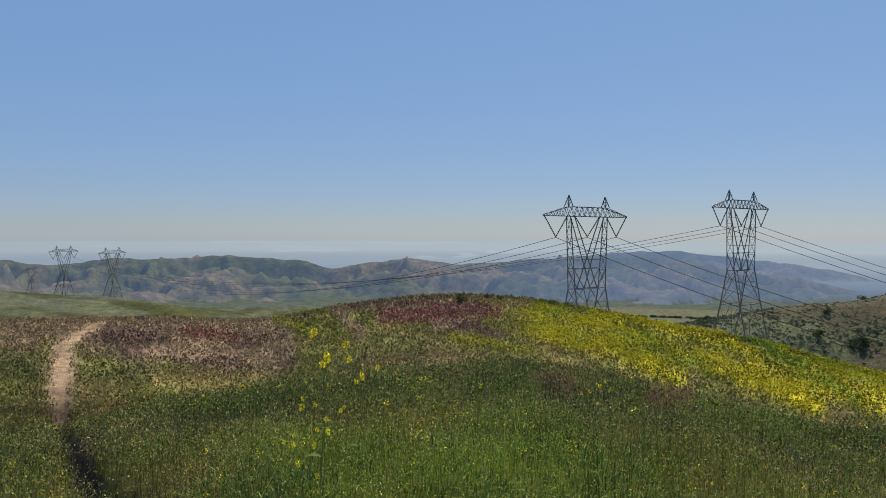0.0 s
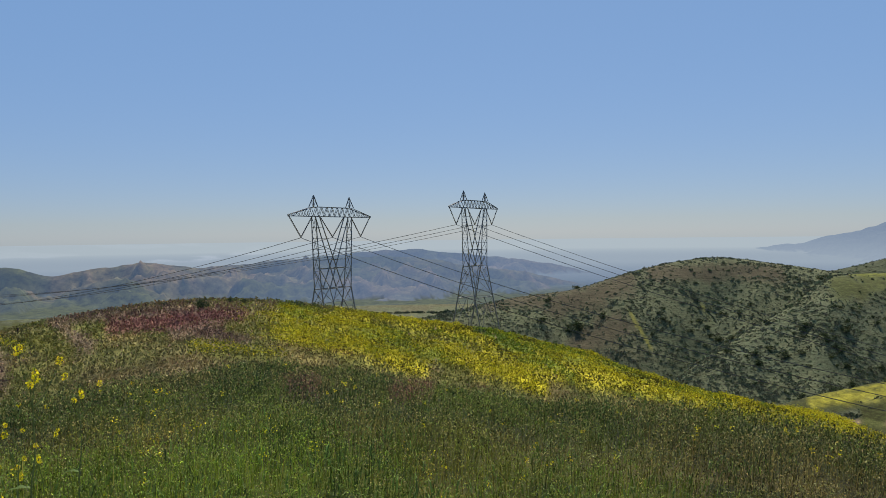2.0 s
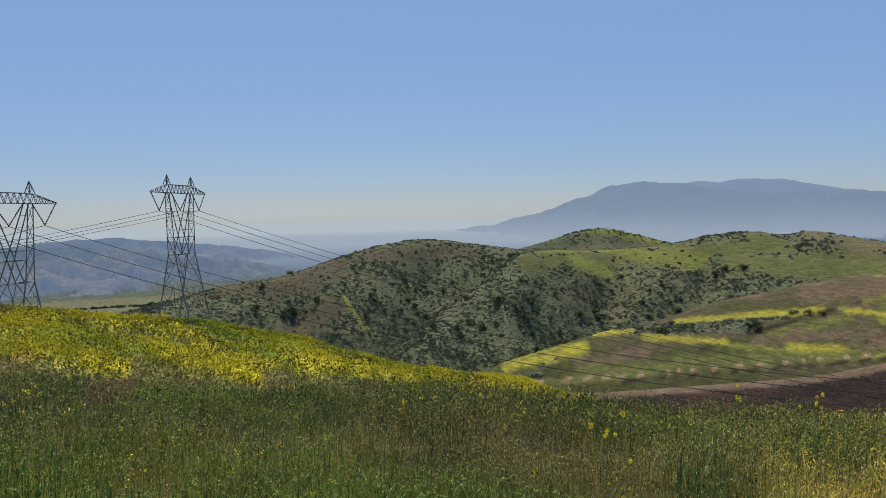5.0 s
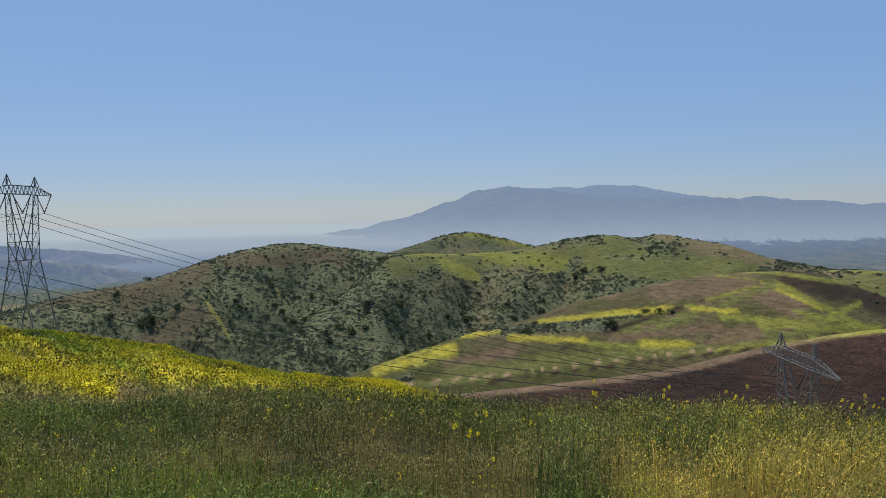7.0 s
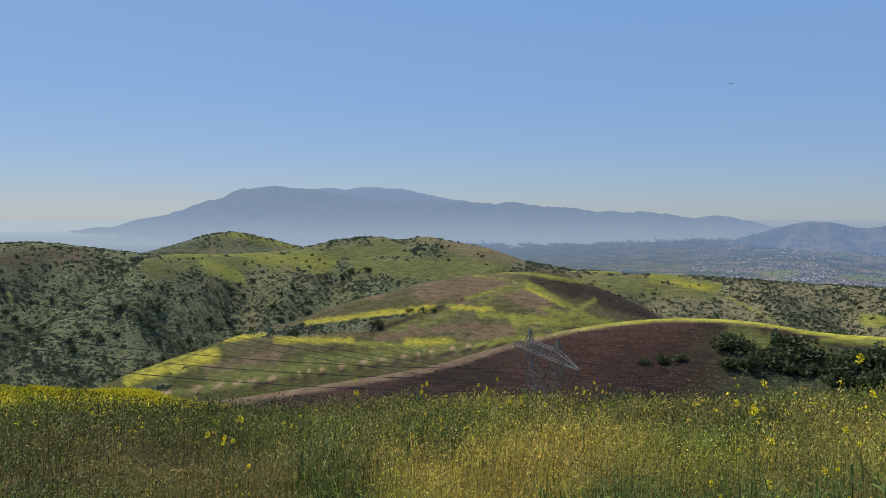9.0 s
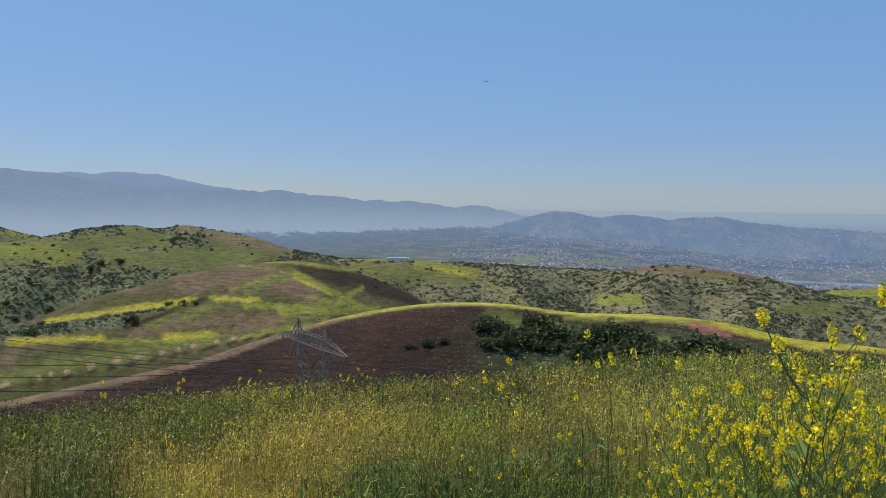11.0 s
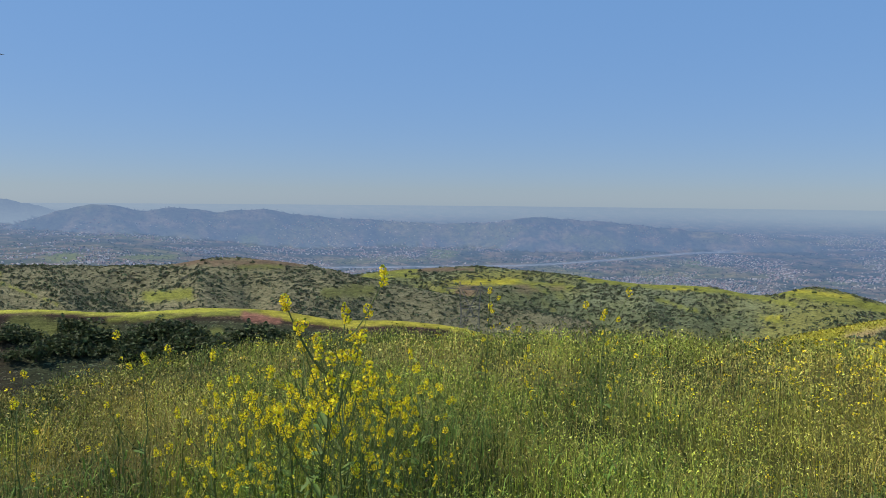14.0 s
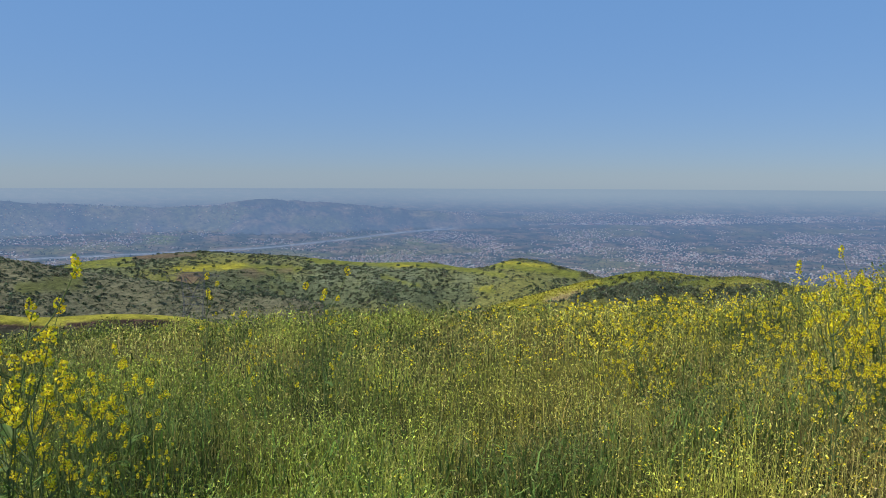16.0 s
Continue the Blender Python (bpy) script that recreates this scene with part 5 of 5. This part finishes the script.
def scattered_bloom():
    """Small yellow flowers all through the meadow."""
    x, y = spread(34000, -35, 175, 4, 40)
    z, who = ground(x, y)
    r, a = polar(x, y)
    dense = 0.025 + 0.04 * smooth(40, 90, a) + 0.26 * smooth(134, 156, a) + 1.0 * smooth(146, 166, a)
    keep = (rng.random(len(x)) < dense * (0.25 + 0.75 * smooth(4.5, 9, r)) * smooth(-0.3, 0.4, fbm(x, y, 3, 2, 95))) & (on_track(r, a) > 1)
    x, y, z, r = (k[keep] for k in (x, y, z, r))
    n, per = len(x), 7
    top = z + rng.uniform(0.3, 0.62, n)
    p = np.stack([x, y, top], 1)[:, None] + rng.normal(0, 0.017, (n, per, 3)) * (1 + 0.03 * r[:, None, None])
    f1 = flakes(p.reshape(-1, 3), np.repeat(np.maximum(0.014, 0.0027 * r), per), shade(np.tile(YELLOW, (n * per, 1)), n * per, 0.7, 1.2))
    st = blades(x, y, z, top - z, np.maximum(0.004, 0.0008 * r), np.zeros(n) + 0.05, rng.uniform(0, 6.28, n), np.tile(STALK, (n, 1)))
    v, f, col = joined([f1, st])
    tagged(raw_mesh("scattered_bloom", v, f, LEAF_M, col), "small yellow mustard flowers scattered through the grass", "wildflowers", kind="stuff")


# ---- shrubs ----
BARK_M = plain_material("rough_bark", (0.09, 0.07, 0.055), 0.9)


def make_shrub(label, size, leaves, colour):
    """A low trunk with limbs and an uneven crown of leaf clumps."""
    ob = thing("shrub", label, "shrub", "shrubs on the slopes")
    limbs = []
    for k in range(5):
        az, tip = rng.uniform(0, 2 * np.pi), rng.uniform(0.35, 0.7) * size
        u = np.linspace(0, 1, 5)[:, None]
        pts = np.array((math.cos(az), math.sin(az), 0)) * tip * u ** 1.4 + np.array((0, 0, size * rng.uniform(0.5, 0.9))) * u
        limbs.append(tube(None, pts, size * 0.035 * (1 - 0.7 * u[:, 0]), None, 4))
    v = np.concatenate([l[0] for l in limbs])
    f = np.concatenate([l[1] + i * len(limbs[0][0]) for i, l in enumerate(limbs)])
    part("trunk", mesh_of("trunk", v, f, BARK_M), ob)
    lobes = rng.normal(0, 0.42, (11, 3)) * size * (1, 1, 0.55) + (0, 0, size * 0.62)
    which = rng.integers(len(lobes), size=leaves)
    d = rng.normal(size=(leaves, 3))
    d /= np.linalg.norm(d, axis=1)[:, None]
    p = lobes[which] + d * size * 0.36 * rng.uniform(0.7, 1.05, (leaves, 1))
    p[:, 2] = np.abs(p[:, 2])
    lv, lf, lc = flakes(p, rng.uniform(0.15, 0.3, leaves) * size, shade(np.tile(colour, (leaves, 1)), leaves, 0.6, 1.3))
    part("crown", mesh_of("crown", lv, lf, LEAF_M, lc), ob)
    return ob


SHRUBS = [make_shrub("dense dark green evergreen shrub on the slope", s, 300, np.array((0.064, 0.085, 0.036))) for s in (1.0, 1.1, 0.95)]


def shrub_at(k, a, r, size):
    x, y = r * math.sin(radians(a)), r * math.cos(radians(a))
    size = 0.42 * size
    z = float(ground(np.array([x]), np.array([y]))[0][0]) - 0.05 * size
    m = pose(x, y, z, 0, 0, rng.uniform(0, 360)) @ Matrix.Diagonal((size, size, size * rng.uniform(0.75, 1.05), 1))
    src = SHRUBS[k % 3]
    if src.name in placed:
        copy_thing(src, m)
    else:
        src.matrix_basis = m
        placed.add(src.name)


def on_slope(a, el, r0, r1):
    """Distance at which the land shows at that height angle."""
    r = np.linspace(r0, r1, 400)
    z, _ = ground(r * math.sin(radians(a)), r * math.cos(radians(a)))
    e = np.degrees(np.arctan2(z - EYE, r))
    return float(r[np.argmin(np.abs(e - el))])


k_ = 0
for i in range(116):                                      # thicket under the brown hill's crest
    a = rng.uniform(88.5, 111)
    el = glide(BROWN, np.array([a]))[0] - rng.uniform(1.5, 3.6) - 0.3 * smooth(96, 100, a)
    shrub_at(k_, a, on_slope(a, el, 160, 275), rng.uniform(2.6, 6.2))
    k_ += 1
for a, el, r0, r1, s in ((84.3, -10.9, 150, 280, 3.5), (85.4, -10.6, 150, 280, 3.0), (82.9, -11.0, 150, 280, 2.4), (63.1, -8.55, 300, 470, 4.5), (62.6, -8.5, 300, 470, 3.5), (65.4, -7.45, 300, 470, 3.0),
                         (66.4, -7.5, 300, 470, 3.0), (67.2, -7.5, 300, 470, 2.6), (45.8, -3.3, 500, 800, 8.0), (32.3, -3.9, 500, 900, 5.0), (29.0, -4.3, 500, 900, 5.0), (27.0, -5.2, 500, 900, 6.0),
                         (30.9, -6.4, 500, 900, 6.0), (26.5, -6.8, 500, 900, 7.0), (28.6, -7.5, 500, 900, 8.0), (29.2, -7.2, 500, 900, 8.0), (44.4, -11.4, 300, 470, 4.0), (46.5, -10.6, 300, 470, 4.5),
                         (47.5, -10.2, 300, 470, 4.0), (49.5, -9.9, 300, 470, 4.0), (60.4, -4.9, 400, 840, 7), (60.9, -4.6, 400, 840, 7), (62.2, -4.4, 400, 840, 6)):
    shrub_at(k_, a, on_slope(a, el, r0, r1), s)
    k_ += 1
def hillside_brush():
    """Single dark bushes on the open slopes, too many and too small to tell apart."""
    spots = []
    for a0, a1, up, down, crest, dist, count in ((78, 118, 0.15, 2.2, SCRUB, SCRUB_R, 120), (110, 150, 0.15, 2.6, EAST, EAST_R, 150), (150, 168, 0.2, 1.7, SPUR, [(130, 300), (160, 330), (180, 300)], 60),
                                                 (46, 76, 0.2, 1.6, RIB, RIB_R, 60), (26, 46, 0.3, 5.0, HILLS, HILLS_R, 80)):
        for i in range(count):
            a = rng.uniform(a0, a1)
            rc = float(glide(dist, np.array([a]))[0])
            r = on_slope(a, float(glide(crest, np.array([a]))[0]) - rng.uniform(up, down), rc - 260, rc + 5)
            spots.append((r * math.sin(radians(a)), r * math.cos(radians(a)), rng.uniform(0.6, 1.5) * (0.6 + r / 900)))
    for i in range(70):                                   # tree belt on the valley floor
        a = 13.2 + 6.5 * rng.random()
        r = on_slope(a, -5.95 + 0.22 * rng.random() - 0.05 * (a - 16), 450, 1500)
        spots.append((r * math.sin(radians(a)), r * math.cos(radians(a)), rng.uniform(2.0, 4.5)))
    x, y, size = np.array(spots).T
    z = ground(x, y)[0]
    n, per = len(x), 70
    d = rng.normal(size=(n, per, 3))
    d /= np.linalg.norm(d, axis=2)[..., None]
    d[..., 2] = np.abs(d[..., 2]) * 0.9
    lobes = 1 + 0.35 * np.sin(3 * np.arctan2(d[..., 0], d[..., 1]) + rng.uniform(0, 6, (n, 1)))
    p = np.stack([x, y, z - 0.15], 1)[:, None] + d * (size[:, None] * lobes * rng.uniform(0.6, 1.0, (n, per)))[..., None]
    c = np.repeat(shade(np.tile((0.085, 0.105, 0.058), (n, 1)), n, 0.7, 1.4), per, 0)
    v, f, col = shreds(p.reshape(-1, 3), np.repeat(size * 0.42, per), shade(c, n * per, 0.7, 1.3), 0.6)
    tagged(raw_mesh("hillside_brush", v, f, LEAF_M, col), "scattered dark sage bushes on the open slopes", "bushes", kind="stuff")


for i in range(120):                                      # oaks and big shrubs in the canyon
    a = rng.uniform(34, 58)
    el = rng.uniform(-9.5, -5.0)
    r = on_slope(a, el, 400, 900)
    shrub_at(k_, a, r, rng.uniform(2.0, 5.0))
    k_ += 1
for a, s in ((-4.0, 0.9), (-1.2, 0.7), (0.3, 0.8), (1.6, 1.3), (3.4, 1.0), (4.3, 0.9), (8.1, 1.4), (9.4, 1.2), (11.8, 1.2), (21.8, 1.3)):   # bushes on the knoll's crest
    shrub_at(k_, a, glide(KNOLL_R, np.array([a]))[0] - 1.0, s * 0.55)
    k_ += 1
for a, el, s in ((1.4, -5.25, 1.0), (12.8, -11.6, 0.45), (13.6, -11.4, 0.5), (5.1, -11.4, 0.35)):
    shrub_at(k_, a, on_slope(a, el, 12, 75), s)
    k_ += 1


# ---- town on the plain ----
YARDS = [(146, -3.35), (156, -2.9), (167, -2.4)]       # large pale sheds


def town():
    n = 62000
    a, r = rng.uniform(86, 176, n), 1660 + 2300 * rng.random(n) ** 1.1
    x, y = r * np.sin(np.radians(a)), r * np.cos(np.radians(a))
    z, who = far_land(x, y)
    el = np.degrees(np.arctan2(z - EYE, r))
    dense = smooth(-0.35, 0.35, fbm(x, y, 170, 3, 97)) * (0.28 + 0.22 * smooth(88, 104, a) + 0.5 * smooth(112, 140, a)) * np.where(who == 0, 1.0, np.where(who == 5, 0.85 * (1 - smooth(-2.0, -1.4, el)), 0.0))
    dense = np.maximum(dense, 0.9 * ((np.abs(el - glide(YARDS, a)) < 0.2) & (a > 145) & (a < 168)))
    keep = (rng.random(n) < dense) & (np.abs(el - glide(RIVER, a)) > 0.14)
    x, y, z, r, a, el = (k[keep] for k in (x, y, z, r, a, el))
    turn = 2.2 * fbm(x, y, 500, 2, 98)                     # streets
    u, w = x * np.cos(turn) + y * np.sin(turn), y * np.cos(turn) - x * np.sin(turn)
    u = u + (np.round(u / 12) * 12 - u) * 0.8
    x, y = u * np.cos(turn) - w * np.sin(turn), u * np.sin(turn) + w * np.cos(turn)
    n = len(x)
    big = (np.abs(el - glide(YARDS, a)) < 0.2) & (a > 145) & (a < 168)
    lx, ly, h = rng.uniform(1.0, 3.2, n) * np.where(big, 4, 1), rng.uniform(1.0, 2.6, n), rng.uniform(1.1, 2.2, n)
    t = turn + np.pi / 2
    ux, uy = np.cos(t), np.sin(t)
    v = np.empty((n, 10, 3))
    for k, (sx, sy, up) in enumerate(((-1, -1, -0.3), (1, -1, -0.3), (1, 1, -0.3), (-1, 1, -0.3), (-1, -1, 1), (1, -1, 1), (1, 1, 1), (-1, 1, 1), (-1, 0, 1.8), (1, 0, 1.8))):
        v[:, k, 0], v[:, k, 1], v[:, k, 2] = x + ux * lx * sx - uy * ly * sy, y + uy * lx * sx + ux * ly * sy, z + h * up
    i = np.arange(n)[:, None] * 10
    f = np.concatenate([i + k for k in ((0, 1, 5, 4), (1, 2, 6, 5), (2, 3, 7, 6), (3, 0, 4, 7), (4, 5, 9, 8), (6, 7, 8, 9), (5, 6, 9, 9), (7, 4, 8, 8))])
    f = np.concatenate([f[:, (0, 1, 2)], f[:len(i) * 6][:, (0, 2, 3)]])
    wall = shade(np.tile((0.7, 0.65, 0.58), (n, 1)), n, 0.5, 1.2)
    roof = np.where((rng.random(n) < 0.5)[:, None], np.array((0.36, 0.23, 0.17)), np.array((0.44, 0.41, 0.38)))
    col = np.concatenate([np.repeat(wall[:, None], 4, 1), np.repeat(roof[:, None], 6, 1)], 1).reshape(-1, 3)
    # houses get the plain's painted haze glow
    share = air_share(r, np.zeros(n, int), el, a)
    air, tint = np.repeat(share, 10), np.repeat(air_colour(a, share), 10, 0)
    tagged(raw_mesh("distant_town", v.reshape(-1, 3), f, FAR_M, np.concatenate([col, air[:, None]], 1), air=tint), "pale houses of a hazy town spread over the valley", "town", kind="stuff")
    m = 12000                                              # street trees
    a, r = rng.uniform(80, 176, m), 1650 + 2600 * rng.random(m)
    x, y = r * np.sin(np.radians(a)), r * np.cos(np.radians(a))
    z, who = far_land(x, y)
    el = np.degrees(np.arctan2(z - EYE, r))
    keep = (np.abs(el - glide(RIVER, a)) > 0.14) & (rng.random(m) < smooth(84, 106, a))
    x, y, z, r, a, who, el = (k[keep] for k in (x, y, z, r, a, who, el))
    m, per = len(x), 3
    p = np.stack([x, y, z + 2.5], 1)[:, None] + rng.normal(0, 1.6, (m, per, 3))
    v, f, c = flakes(p.reshape(-1, 3), np.full(m * per, 4.2), shade(np.tile((0.05, 0.066, 0.034), (m * per, 1)), m * per, 0.6, 1.3))
    # trees get the painted haze glow too
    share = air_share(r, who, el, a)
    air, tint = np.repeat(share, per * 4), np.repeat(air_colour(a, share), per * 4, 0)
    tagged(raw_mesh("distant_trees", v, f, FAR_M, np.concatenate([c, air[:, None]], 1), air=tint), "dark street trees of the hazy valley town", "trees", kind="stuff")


# ---- single things on the hills ----
def ridge_building():
    """A long low pale building on the saddle."""
    ob = thing("ridge_building", "long low pale building with a flat roof on the ridge", "building")
    pale, roof_m, dark = plain_material("pale_wall", (0.75, 0.74, 0.7)), plain_material("grey_roof", (0.72, 0.72, 0.73)), plain_material("dark_opening", (0.05, 0.05, 0.06))
    part("wall", beams("wall", [((-9, 0, 1.3), (9, 0, 1.3), 2.6)], pale), ob)
    part("roof", beams("roof", [((-9.6, -0.5, 2.75), (9.6, -0.5, 2.75), 0.3), ((-9.6, 0.5, 2.75), (9.6, 0.5, 2.75), 0.3), ((-9.6, 1.4, 2.75), (9.6, 1.4, 2.75), 0.3), ((-9.6, -1.4, 2.75), (9.6, -1.4, 2.75), 0.3)], roof_m), ob)
    for k in range(5):
        part("doorway", beams("doorway", [((-7.5 + 3.6 * k, -1.32, 0.9), (-5.7 + 3.6 * k, -1.32, 0.9), 0.12), ((-6.6 + 3.6 * k, -1.32, 0.2), (-6.6 + 3.6 * k, -1.32, 1.9), 1.2)][:1], dark), ob)
    a, r = 82.0, 628.0
    x, y = r * math.sin(radians(a)), r * math.cos(radians(a))
    ob.matrix_basis = pose(x, y, float(ground(np.array([x]), np.array([y]))[0][0]) - 0.4, 0, 0, -a)


def marker_post():
    ob = thing("marker_post", "short dark wooden trail post on the crest", "post")
    wood = plain_material("dark_wood", (0.05, 0.035, 0.025), 0.9)
    part("shaft", beams("shaft", [((0, 0, -0.1), (0, 0, 0.36), 0.13)], wood), ob)
    part("cap", beams("cap", [((0, 0, 0.36), (0, 0, 0.43), 0.17)], wood), ob)
    a, r = -10.3, 73.0
    x, y = r * math.sin(radians(a)), r * math.cos(radians(a))
    ob.matrix_basis = pose(x, y, float(ground(np.array([x]), np.array([y]))[0][0]))


def airliner():
    """A small aeroplane high over the valley."""
    ob = thing("airplane", "small grey airliner high in the clear blue sky", "airplane")
    body = plain_material("aircraft_paint", (0.25, 0.26, 0.28), 0.4)
    s = np.linspace(0, 1, 9)
    part("fuselage", tube("fuselage", np.stack([(s - 0.5) * 10, 0 * s, 0 * s], 1), 0.55 * np.sin(np.pi * (0.08 + 0.86 * s)) ** 0.5, body, 8), ob)
    for sy in (-1, 1):
        part("wing", beams("wing", [((0.6, 0, 0), (-1.4, sy * 4.6, 0.4), 0.45)], body), ob)
        part("engine", tube("engine", [(0.6, sy * 1.7, -0.3), (-0.3, sy * 1.7, -0.3), (-0.9, sy * 1.7, -0.3)], [0.3, 0.34, 0.2], body, 7), ob)
        part("tailplane", beams("tailplane", [((-4.4, 0, 0.1), (-5.0, sy * 1.7, 0.2), 0.25)], body), ob)
    part("fin", beams("fin", [((-4.3, 0, 0.2), (-5.1, 0, 1.9), 0.3)], body), ob)
    a, el, r = radians(88.6), radians(9.0), 1500.0
    ob.matrix_basis = pose(r * math.sin(a), r * math.cos(a), EYE + r * math.tan(el), 0, -2, -100)


meadow_grass()
knoll_growth()
scrub_cover()
slope_tufts()
hillside_brush()
airliner()
scattered_bloom()
town()
ridge_building()
marker_post()
